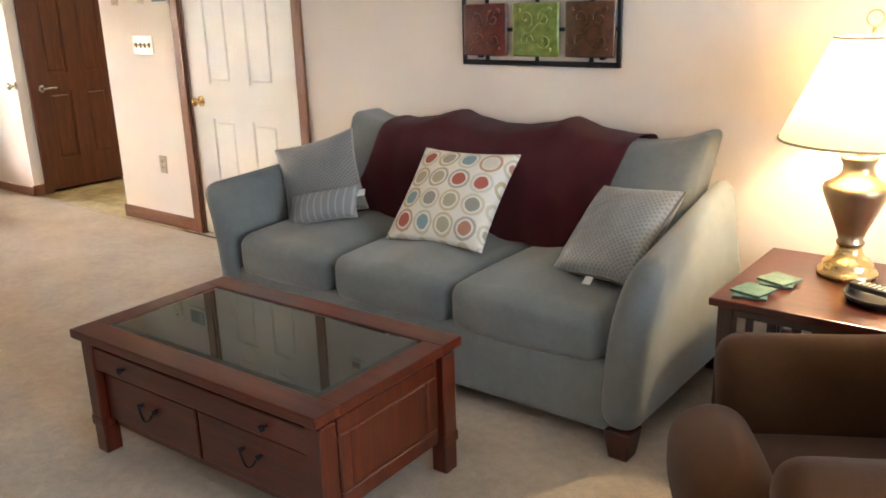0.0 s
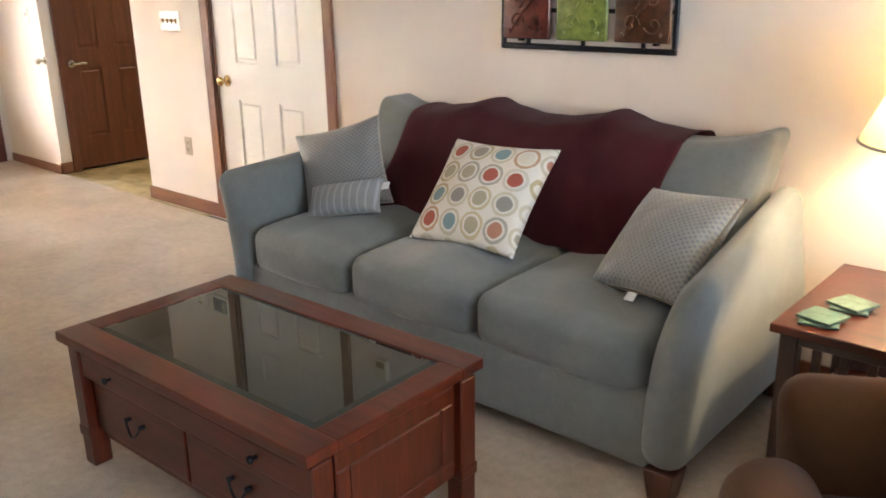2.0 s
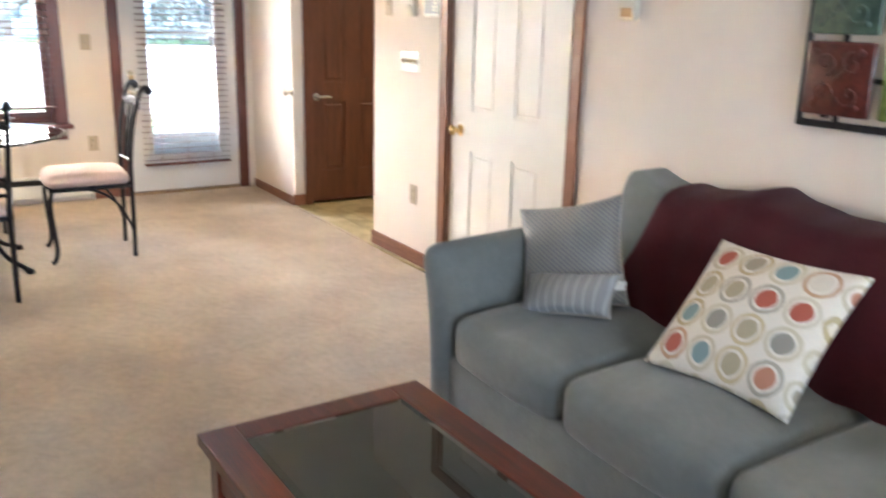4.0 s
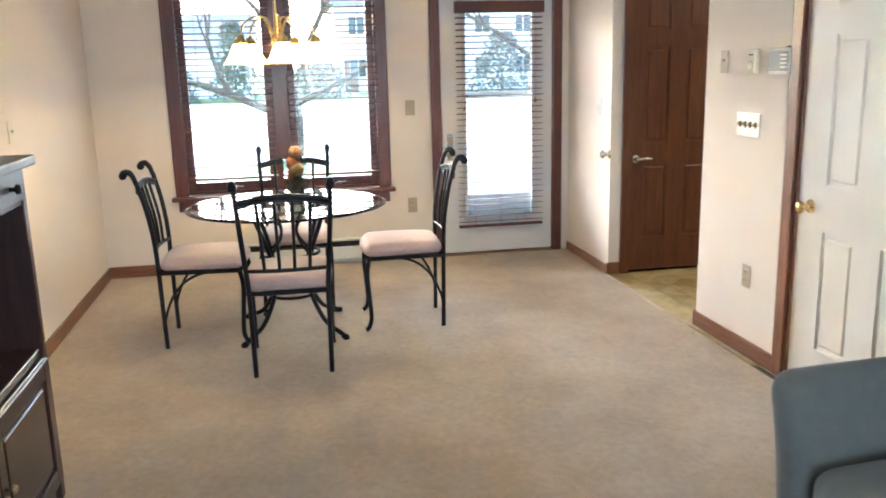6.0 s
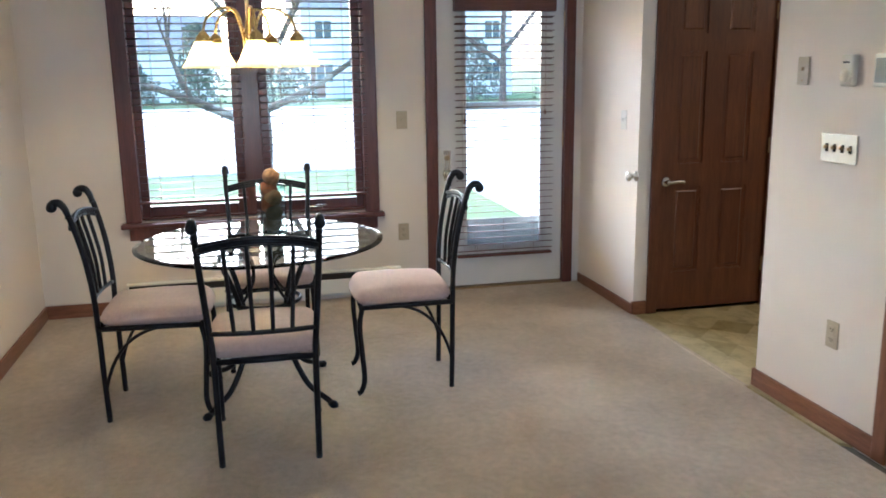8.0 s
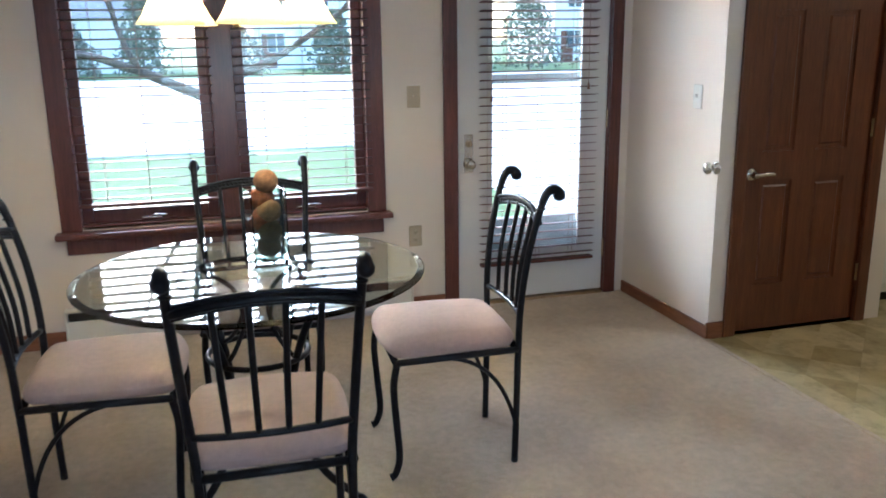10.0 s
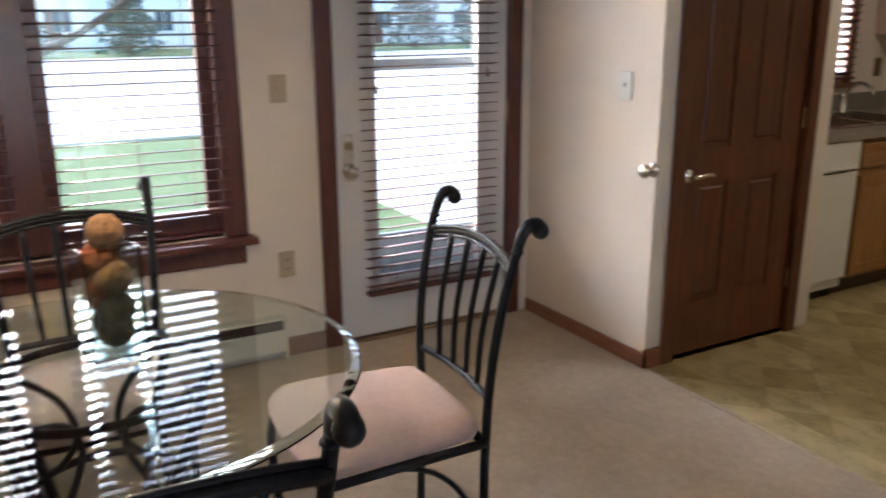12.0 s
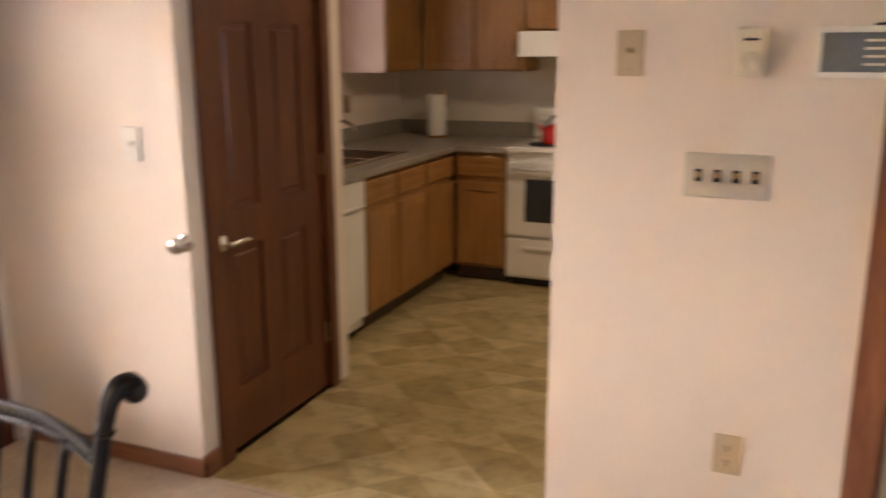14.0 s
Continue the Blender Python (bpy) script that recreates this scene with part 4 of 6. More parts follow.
part("stem", lathe(bmesh.new(), [(0.0, 0.395), (0.016, 0.395), (0.016, 0.43), (0.010, 0.44), (0.010, 0.50), (0.0, 0.5)], seg=16, close=False), BRASS, tl, "", True)


def shade_material(name, color, trans):
    m, n, l, b = material(name)
    n.remove(b)
    d, t, mx = n.new("ShaderNodeBsdfDiffuse"), n.new("ShaderNodeBsdfTranslucent"), n.new("ShaderNodeMixShader")
    fine = noise_tex(n, l, mapping(n, l, (1, 1, 0.3)), 140, 2)
    c = ramp(n, l, fine, [(0.3, shade(color, 0.85)), (0.7, color)])
    l.new(c, d.inputs["Color"])
    l.new(c, t.inputs["Color"])
    mx.inputs["Fac"].default_value = trans
    l.new(d.outputs[0], mx.inputs[1])
    l.new(t.outputs[0], mx.inputs[2])
    l.new(mx.outputs[0], n["Material Output"].inputs["Surface"])
    return m


SHADE = shade_material("cream_shade_cloth", (0.88, 0.79, 0.60), 0.5)
sh = part("shade", lathe(bmesh.new(), [(0.245, 0.445), (0.110, 0.757), (0.1085, 0.757), (0.2435, 0.445)], seg=48, close=False), SHADE, tl, "cream fabric shade, lit from inside", True)
part("shade_trim", ring(bmesh.new(), (0, 0, 0.445), 0.245, 0.004, 48), PIPE, sh, "", True)
part("shade_trim", ring(bmesh.new(), (0, 0, 0.757), 0.110, 0.004, 40), PIPE, sh, "", True)
bm = bmesh.new()
for a in range(3):
    an = a * 2.094
    tube(bm, [(0, 0, 0.757), (0.109 * math.cos(an), 0.109 * math.sin(an), 0.757)], 0.0016, 6)
tube(bm, arc((0.012, 0, 0.49), (0.07, 0, 0.64), (0, 0, 0.767)), 0.0018, 6)
tube(bm, arc((-0.012, 0, 0.49), (-0.07, 0, 0.64), (0, 0, 0.767)), 0.0018, 6)
part("harp", bm, BRASS, tl, "", True)
bm = lathe(bmesh.new(), [(0.0, 0.757), (0.010, 0.760), (0.006, 0.772), (0.007, 0.783), (0.0, 0.787)], seg=14, close=False)
rb = ring(bmesh.new(), (0, 0, 0), 0.024, 0.003, 24)
tmp = bpy.data.meshes.new("finial_loop")
rb.transform(Matrix.Translation((0, 0, 0.811)) @ Matrix.Rotation(radians(90), 4, "X"))
rb.to_mesh(tmp)
rb.free()
bm.from_mesh(tmp)
part("finial", bm, ANTIQ, tl, "brass loop finial", True)
part("bulb", lathe(bmesh.new(), [(0.0, 0.50), (0.014, 0.50), (0.018, 0.53), (0.030, 0.565), (0.030, 0.59), (0.018, 0.61), (0.0, 0.614)], seg=20, close=False), glow("lamp_bulb", (1.0, 0.78, 0.45), 12), tl, "", True)

# brown armchair, turned towards the coffee table
ac = thing("armchair", (-1.504, 2.204, 0), "dark brown microfibre armchair with rounded arms and bullnose seat", "armchair", -60)


def ac_arm(x0, x1):
    def w(q, u):
        q.z += 0.012 * max(0, u.z) * (1 - u.x ** 2) + 0.02 * max(0, u.z) * max(0, u.y)
        q.x += 0.016 * u.x * max(0, u.z)
        q.y += 0.02 * (1 - u.z) * max(0, -u.y)
        return q
    return softbox((x0, -0.005, 0.06), (x1, 0.70, 0.545), 0.075, 0, w, 9)


def ac_seat(q, u):
    q.y -= 0.035 * (1 - u.x ** 2) * max(0, -u.y)
    q.z += max(0, u.z) * 0.012 * math.sin(3 * u.x + 1)
    return q


part("arm", ac_arm(-0.385, -0.225), CHAIRF, ac, "", True)
part("arm", ac_arm(0.225, 0.385), CHAIRF, ac, "", True)
part("base", softbox((-0.26, 0.02, 0.06), (0.26, 0.66, 0.27), 0.03), CHAIRF, ac, "", True)
part("seat_cushion", softbox((-0.232, 0.02, 0.215), (0.232, 0.60, 0.350), 0.05, 0.015, ac_seat), CHAIRF, ac, "", True)
part("seat_roll", softbox((-0.262, -0.105, 0.215), (0.225, 0.075, 0.425), 0.088, 0.012, ac_seat, 9), CHAIRF, ac, "rounded front roll of the seat", True)
part("front_skirt", softbox((-0.252, -0.095, 0.065), (0.252, 0.03, 0.250), 0.05), CHAIRF, ac, "", True)
part("backrest", softbox((-0.375, 0.56, 0.06), (0.375, 0.80, 0.84), 0.085, 0.01), CHAIRF, ac, "", True)
part("back_cushion", softbox((-0.235, 0.44, 0.40), (0.235, 0.60, 0.80), 0.075, 0.01), CHAIRF, ac, "", True)
for x in (-0.32, 0.32):
    for y in (0.05, 0.72):
        part("foot", B((x - 0.025, y - 0.025, 0), (x + 0.025, y + 0.025, 0.065), 0.004), LEGW, ac)

# ---- wall art ----
art = thing("wall_art", (-2.882, YS, 1.110), "black metal frame holding glazed relief tiles on the wall", "wall art")
bm = bmesh.new()
FW, FH = 0.388, 0.54
for lo, hi in (((-FW, 0), (FW, 0.022)), ((-FW, FH - 0.022), (FW, FH)), ((-FW, 0.022), (-FW + 0.02, FH - 0.022)), ((FW - 0.02, 0.022), (FW, FH - 0.022))):
    box(bm, (lo[0], -0.030, lo[1]), (hi[0], -0.016, hi[1]), 0.003)
for x in (-0.255, 0.0, 0.255):
    box(bm, (x - 0.008, -0.026, 0.012), (x + 0.008, -0.018, FH - 0.012))
for z in (0.15, 0.39):
    box(bm, (-FW + 0.008, -0.0245, z - 0.008), (FW - 0.008, -0.0185, z + 0.008))
for x in (-0.3, 0.3):
    box(bm, (x - 0.01, -0.02, FH - 0.05), (x + 0.01, 0.0, FH - 0.02))
    box(bm, (x - 0.01, -0.02, 0.03), (x + 0.01, 0.0, 0.06))
part("frame", bm, IRON, art)


def glaze(name, dark, light):
    m, n, l, b = material(name)
    v = mapping(n, l, (1, 1, 1))
    l.new(ramp(n, l, noise_tex(n, l, v, 26, 5, 0.65), [(0.3, dark), (0.68, light)]), b.inputs["Base Color"])
    b.inputs["Roughness"].default_value, b.inputs["Coat Weight"].default_value = 0.3, 0.6
    bump(n, l, b, noise_tex(n, l, v, 60, 3), 0.4, 0.003)
    return m


RED, GREEN, AMBER = glaze("oxblood_glaze", (0.035, 0.008, 0.006), (0.15, 0.03, 0.022)), glaze("green_glaze", (0.09, 0.13, 0.02), (0.27, 0.33, 0.075)), glaze("amber_glaze", (0.035, 0.014, 0.006), (0.13, 0.05, 0.022))
TEALG = glaze("sea_green_glaze", (0.03, 0.06, 0.045), (0.10, 0.16, 0.12))
for zc, mats in ((0.15, (RED, GREEN, AMBER)), (0.39, (TEALG, AMBER, RED))):
    for x, mat in zip((-0.255, 0.0, 0.255), mats):
        bm = box(bmesh.new(), (x - 0.112, -0.045, zc - 0.11), (x + 0.112, -0.027, zc + 0.11), 0.008, 2)
        for sx, sz, k in ((-1, -1, 0), (1, 1, 1), (1, -1, 2), (-1, 1, 3)):
            c = Vector((x + sx * 0.045, -0.046, zc + sz * 0.045))
            pts = [c + Vector((0.038 * (1 - t) * math.cos(7.5 * t + k * 1.7), 0, 0.038 * (1 - t) * math.sin(7.5 * t + k * 1.7))) for t in (i / 14 for i in range(14))]
            tube(bm, pts, 0.0035, 6)
            lathe_c = c + Vector((sx * 0.03, 0, sz * 0.035))
            bmesh.ops.create_icosphere(bm, subdivisions=1, radius=0.009, matrix=Matrix.Translation(lathe_c))
        tube(bm, smooth_path([(x - 0.08, -0.046, zc - 0.09), (x - 0.02, -0.046, zc - 0.01), (x + 0.01, -0.046, zc + 0.02), (x + 0.07, -0.046, zc + 0.09)]), 0.004, 6)
        part("tile", bm, mat, art, "", True)


# ---- plates and devices on the walls ----
def wall_plate(kind, at, rz, label, w=0.072, mat=IVORY):
    """A cover plate; local -y faces the room."""
    p = thing("light_switch" if "switch" in kind else "wall_outlet", at, label, "switch" if "switch" in kind else "outlet", rz)
    part("cover", B((-w / 2, -0.006, -0.0575), (w / 2, 0, 0.0575), 0.003, 2), mat, p)
    if kind == "outlet":
        for z in (-0.021, 0.021):
            r_ = part("socket", B((-0.0165, -0.008, z - 0.0145), (0.0165, -0.005, z + 0.0145), 0.004, 2), mat, p)
            bm = bmesh.new()
            for x in (-0.0065, 0.0065):
                box(bm, (x - 0.0012, -0.0086, z - 0.003), (x + 0.0012, -0.0078, z + 0.007))
            box(bm, (-0.002, -0.0086, z - 0.010), (0.002, -0.0078, z - 0.006))
            part("slot", bm, SHADOWGAP, r_)
    else:
        n = int(kind[6:] or 1)
        for i in range(n):
            x = (i - (n - 1) / 2) * 0.046
            part("toggle", B((x - 0.006, -0.020, -0.004), (x + 0.006, -0.004, 0.010), 0.002), ANTIQ if n > 1 else mat, p, "", False)
            part("bezel", B((x - 0.009, -0.0075, -0.016), (x + 0.009, -0.005, 0.016), 0.001), SHADOWGAP if n > 1 else mat, p)
    return p


SATIN = plain("satin_steel_plate", (0.62, 0.60, 0.55), 0.35, metal=0.6, var=0.08, relief=0.02)
wall_plate("switch4", (-5.80, YS, 1.17), 0, "four-gang satin metal switch plate with dark toggles", 0.208, SATIN)
wall_plate("outlet", (-5.745, YS, 0.412), 0, "tan double wall outlet beside the white door", 0.072, TANP)
wall_plate("switch", (XW, 2.31, 1.178), 90, "tan wall switch between window and outside door", 0.072, TANP)
wall_plate("outlet", (XW, 2.306, 0.430), 90, "tan wall outlet below the switch beside the window", 0.072, TANP)
wall_plate("switch", (-7.688, YN, 1.182), 0, "white wall switch on the side wall by the door", 0.072, ENAMEL)
wall_plate("outlet", (-6.545, YL, 0.44), 180, "ivory wall outlet above the oak baseboard")
wall_plate("switch", (-6.50, YL, 1.22), 180, "ivory wall switch beside the dark cabinet")
dp = part("door_stop", knob_mesh(0.03), NICKEL, None, "", True, pose(-7.498, YN, 0.858, 90))
tagged(dp, "round nickel door stop fixed to the cream side wall", "door stop")
t1 = thing("wall_sensor", (-6.056, YS, 1.474), "small tan wall plate with a dark centre button", "sensor")
part("cover", B((-0.035, -0.008, -0.0575), (0.035, 0, 0.0575), 0.003, 2), TANP, t1)
part("button", lathe(bmesh.new(), [(0, 0), (0.008, 0), (0.007, 0.006), (0, 0.007)], seg=14, close=False), ANTIQ, t1, "", True, pose(0, -0.008, 0.008, 90))
part("screw", lathe(bmesh.new(), [(0, 0), (0.004, 0), (0.003, 0.002), (0, 0.002)], seg=10, close=False), ANTIQ, t1, "", True, pose(0, -0.008, -0.04, 90))
t2 = thing("thermostat", (-5.765, YS, 1.475), "small ivory wall thermostat with a dial", "thermostat")
part("case", B((-0.034, -0.03, -0.06), (0.034, 0, 0.06), 0.008, 2), IVORY, t2)
part("dial", lathe(bmesh.new(), [(0, 0), (0.024, 0), (0.023, 0.008), (0, 0.009)], seg=24, close=False), IVORY, t2, "", True, pose(0, -0.03, -0.02, 90))
part("scale_bar", B((-0.018, -0.0315, 0.028), (0.018, -0.029, 0.034), 0), SHADOWGAP, t2)
kp = thing("alarm_keypad", (-5.537, YS, 1.475), "grey alarm keypad with a screen and flap", "keypad")
part("case", B((-0.083, -0.028, -0.06), (0.083, 0, 0.06), 0.006, 2), ENAMEL, kp)
part("screen", B((-0.073, -0.0295, -0.045), (0.073, -0.0275, 0.045), 0.001), plain("blue_grey_screen", (0.16, 0.18, 0.20), 0.3, relief=0), kp, "blue-grey display")
for i in range(4):
    part("text_bar", B((0.018, -0.0305, -0.03 + 0.018 * i), (0.066, -0.029, -0.024 + 0.018 * i), 0), IVORY, kp)
part("antenna", tube(bmesh.new(), [(0.035, -0.012, 0.062), (0.08, -0.012, 0.064)], 0.004, 8), BLACKP, kp)
ch = thing("door_chime", (-4.07, YS, 1.475), "small ivory chime box on the wall by the door", "door chime")
part("case", B((-0.045, -0.03, -0.06), (0.045, 0, 0.06), 0.006, 2), IVORY, ch)
part("grille", B((-0.03, -0.032, -0.045), (0.03, -0.029, -0.01), 0.002), ANTIQ, ch)

# ---- dark cabinet on the opposite wall ----
tv = thing("media_cabinet", (-4.37, YL, 0), "dark stained wooden media cabinet with open bay and hutch", "cabinet")
CX, CD = 0.63, 0.47
for s in (-1, 1):
    part("side", B((min(s * CX, s * (CX - 0.04)), 0.005, 0), (max(s * CX, s * (CX - 0.04)), CD, 1.20), 0.004), DARKW, tv)
part("back_panel", B((-CX + 0.04, 0.005, 0.08), (CX - 0.04, 0.02, 1.20), 0), DARKW, tv)
part("top", B((-CX - 0.035, 0.005, 1.20), (CX + 0.035, CD + 0.035, 1.235), 0.008, 2), DARKW, tv)
part("shelf", B((-CX + 0.04, 0.02, 0.545), (CX - 0.04, CD - 0.01, 0.575), 0.003), DARKW, tv)
part("shelf", B((-CX + 0.04, 0.02, 1.075), (CX - 0.04, CD - 0.005, 1.09), 0.003), DARKW, tv)
part("plinth", B((-CX + 0.04, 0.02, 0.0), (CX - 0.04, CD - 0.02, 0.08), 0.003), DARKW, tv)
for s in (-1, 1):
    x0, x1 = sorted((s * 0.004, s * (CX - 0.042)))
    d = part("door", B((x0, CD - 0.022, 0.085), (x1, CD, 0.54), 0.003), DARKW, tv)
    bm = bmesh.new()
    for lo, hi in (((x0, 0.085), (x0 + 0.06, 0.54)), ((x1 - 0.06, 0.085), (x1, 0.54)), ((x0 + 0.06, 0.085), (x1 - 0.06, 0.145)), ((x0 + 0.06, 0.48), (x1 - 0.06, 0.54))):
        box(bm, (lo[0], CD, lo[1]), (hi[0], CD + 0.014, hi[1]), 0.003)
    box(bm, (x0 + 0.08, CD, 0.165), (x1 - 0.08, CD + 0.010, 0.46), 0.008)
    part("frame", bm, DARKW, d)
    part("knob", lathe(bmesh.new(), [(0, 0), (0.007, 0), (0.006, 0.012), (0.014, 0.02), (0.011, 0.03), (0, 0.032)], seg=16, close=False), ANTIQ, d, "", True, pose(s * 0.035, CD + 0.014, 0.33, -90))
    d = part("drawer", B((x0, CD - 0.02, 1.092), (x1, CD + 0.006, 1.197), 0.005, 2), DARKW, tv)
    part("knob", lathe(bmesh.new(), [(0, 0), (0.008, 0), (0.007, 0.014), (0.017, 0.022), (0.014, 0.034), (0, 0.036)], seg=16, close=False), IRON, d, "", True, pose(s * 0.45, CD + 0.006, 1.145, -90))
part("hutch", B((-CX + 0.05, 0.005, 1.235), (CX - 0.06, 0.34, 2.0), 0.006), wood("hutch_stain", (0.08, 0.025, 0.014), (0.15, 0.05, 0.028), "z", 0.35), tv)

# ---- dining corner ----
TC = (-6.785, 1.348)
dt = thing("dining_table", (*TC, 0), "round glass dining table on a black iron pedestal", "dining table")
TOPG = glass("table_glass", (0.87, 0.965, 0.94))
R_ = 0.562
part("glass_top", lathe(bmesh.new(), [(0.0, 0.733), (R_ - 0.004, 0.733), (R_, 0.736), (R_, 0.740), (R_ - 0.022, 0.745), (0.0, 0.745)], seg=96, close=False), TOPG, dt, "clear round glass with bevelled rim", True).data.shade_flat()
part("upper_ring", ring(bmesh.new(), (0, 0, 0.715), 0.235, 0.010, 56), IRON, dt, "", True)
part("middle_ring", ring(bmesh.new(), (0, 0, 0.46), 0.165, 0.010, 48), IRON, dt, "", True)
part("lower_ring", ring(bmesh.new(), (0, 0, 0.22), 0.135, 0.009, 48), IRON, dt, "", True)
for k in range(4):
    a = radians(45 + 90 * k)
    o = Vector((math.cos(a), math.sin(a), 0))
    P = lambda r, z: o * r + Vector((0, 0, z))
    bm = tube(bmesh.new(), smooth_path([P(0.255, 0.724), P(0.245, 0.66), P(0.18, 0.52), P(0.14, 0.38), P(0.145, 0.24), P(0.24, 0.09), P(0.36, 0.03), P(0.385, 0.014)]), 0.013, 10)
    tube(bm, [P(0.37, 0.018), P(0.395, 0.012), P(0.41, 0.0135)], [0.015, 0.020, 0.013], 10)
    part("leg", bm, IRON, dt, "", True)
    bm = tube(bmesh.new(), smooth_path([P(0.235, 0.705), P(0.10, 0.66), P(0.06, 0.58), P(0.11, 0.50), P(0.165, 0.46)]), 0.008, 8)
    part("scroll", bm, IRON, dt, "", True)
    part("pad", lathe(bmesh.new(), [(0, 0.722), (0.016, 0.722), (0.016, 0.733), (0, 0.733)], tuple(o * 0.25), 14, False), plain("clear_pad", (0.5, 0.5, 0.5), 0.4, relief=0), dt)


def dining_chair(at, rz, label):
    c = thing("dining_chair", at, label, "chair", rz, "dining chairs")
    for s in (-1, 1):
        pts = smooth_path([(s * 0.187, 0.005, 0.0), (s * 0.189, 0.0, 0.22), (s * 0.191, -0.004, 0.44), (s * 0.203, -0.016, 0.60), (s * 0.214, -0.044, 0.76), (s * 0.221, -0.080, 0.89), (s * 0.222, -0.100, 0.945)])
        bm = tube(bmesh.new(), pts, 0.0125, 8)
        sc = smooth_path([(s * 0.222, -0.097, 0.938), (s * 0.222, -0.109, 0.965), (s * 0.223, -0.127, 0.984), (s * 0.223, -0.148, 0.984), (s * 0.223, -0.160, 0.972)], 5)
        tube(bm, sc, [0.013 + 0.006 * i / (len(sc) - 1) for i in range(len(sc))], 8)
        bmesh.ops.create_uvsphere(bm, u_segments=12, v_segments=8, radius=0.022, matrix=Matrix.Translation((s * 0.223, -0.157, 0.968)))
        ring(bm, (s * 0.2215, -0.092, 0.922), 0.013, 0.004, 14, 6)
        part("back_post", bm, IRON, c, "", True)
    rope = bmesh.new()
    for z0, z1, r in ((0.888, 0.918, 0.0065), (0.862, 0.892, 0.0065)):
        tube(rope, arc((-0.218, -0.078, z0), (0, -0.133, z1 + 0.030), (0.218, -0.078, z0), 16), r, 8)
    for i in range(26):
        t = (i + 0.5) / 26
        x = -0.214 + 0.428 * t
        b_ = 2 * t * (1 - t)
        y, z = -0.078 - 0.055 * b_, 0.875 + 0.06 * b_
        tube(rope, [(x - 0.007, y, z - 0.012), (x + 0.007, y - 0.002, z + 0.012)], 0.005, 5)
    tube(rope, arc((-0.218, -0.086, 0.875), (0, -0.141, 0.935), (0.218, -0.086, 0.875), 16), 0.011, 8)
    part("top_rail", rope, IRON, c, "twisted rope rail", True)
    part("lower_rail", tube(bmesh.new(), arc((-0.198, -0.012, 0.545), (0, -0.055, 0.545), (0.198, -0.012, 0.545), 12), 0.010, 8), IRON, c, "", True)
    for i in range(4):
        x = -0.117 + 0.078 * i
        b0 = 0.5 - 0.5 * (x / 0.2) ** 2
        part("spindle", tube(bmesh.new(), smooth_path([(x * 0.92, -0.012 - 0.022 * 2 * b0, 0.545), (x, -0.034 - 0.04 * b0, 0.70), (x * 1.08, -0.080 - 0.052 * b0, 0.872 + 0.052 * b0)]), 0.0085, 8), IRON, c, "", True)
    fr = bmesh.new()
    corner = [(-0.195, 0.0), (-0.215, 0.43), (0.215, 0.43), (0.195, 0.0)]
    for (xa, ya), (xb, yb) in zip(corner, corner[1:] + corner[:1]):
        tube(fr, [(xa, ya, 0.428), (xb, yb, 0.428)], 0.0125, 8)
    part("seat_frame", fr, IRON, c, "", True)

    def sw(q, u):
        top = max(0, u.z)
        q.x *= (1 + 0.05 * u.y - 0.02) * (1 - 0.07 * u.y ** 4) * (1 - 0.05 * top)
        q.y = 0.22 + (q.y - 0.22) * (1 - 0.07 * u.x ** 4) * (1 - 0.05 * top) + 0.018 * (1 - u.x ** 2) * max(0, u.y)
        return q
    part("seat_cushion", softbox((-0.220, -0.005, 0.434), (0.220, 0.450, 0.506), 0.035, 0.022, sw), SEATF, c, "pale pink suede seat pad", True)
    for s in (-1, 1):
        pts = smooth_path([(s * 0.208, 0.425, 0.428), (s * 0.212, 0.440, 0.34), (s * 0.208, 0.432, 0.20), (s * 0.207, 0.425, 0.08), (s * 0.209, 0.442, 0.02), (s * 0.210, 0.458, 0.010)])
        n = len(pts)
        part("front_leg", tube(bmesh.new(), pts, [0.0125 if i < n - 8 else 0.0125 - 0.004 * (i - n + 8) / 8 + (0.005 if i > n - 4 else 0) for i in range(n)], 8), IRON, c, "", True)
        part("stretcher", tube(bmesh.new(), arc((s * 0.203, 0.27, 0.425), (s * 0.195, 0.06, 0.41), (s * 0.188, 0.0, 0.13), 12), 0.0075, 8), IRON, c, "", True)
    for p in c.children:
        for v in p.data.vertices:
            v.co.y += 0.028 * max(0.0, (v.co.z - 0.45) / 0.5)
    return c


CL = "black iron dining chair with rope rail and pale pink seat"
c2 = dining_chair((-6.016, 1.331, 0), 88.4, CL)
copy_thing(c2, pose(-6.80, 2.22, 0, 0, 0, 177))
copy_thing(c2, pose(-6.786, 0.654, 0, 0, 0, -2.7))
copy_thing(c2, pose(-7.52, 1.402, 0, 0, 0, -92.3))

# square glass vase with decorative balls
vs_ = thing("glass_vase", (-6.85, 1.405, 0.746), "square clear glass vase filled with dried decorative balls", "vase", 8)
bm = bmesh.new()
hw = 0.058
box(bm, (-hw, -hw, 0), (hw, hw, 0.25))
rim = [f for f in bm.faces if f.normal.z > 0.9]
bmesh.ops.inset_region(bm, faces=rim, thickness=0.005)
cav = bmesh.ops.extrude_face_region(bm, geom=rim)["geom"]
bmesh.ops.translate(bm, verts=[g for g in cav if isinstance(g, bmesh.types.BMVert)], vec=(0, 0, -0.234))
bmesh.ops.delete(bm, geom=rim, context="FACES")
bmesh.ops.recalc_face_normals(bm, faces=bm.faces)
part("vessel", bm, glass("vase_glass", (0.86, 0.97, 0.97), 0.0, 1.5), vs_)
ORANGE = plain("dried_orange_ball", (0.36, 0.11, 0.04), 0.85, var=0.35, scale=60, grain=200, relief=0.9, depth=0.006)
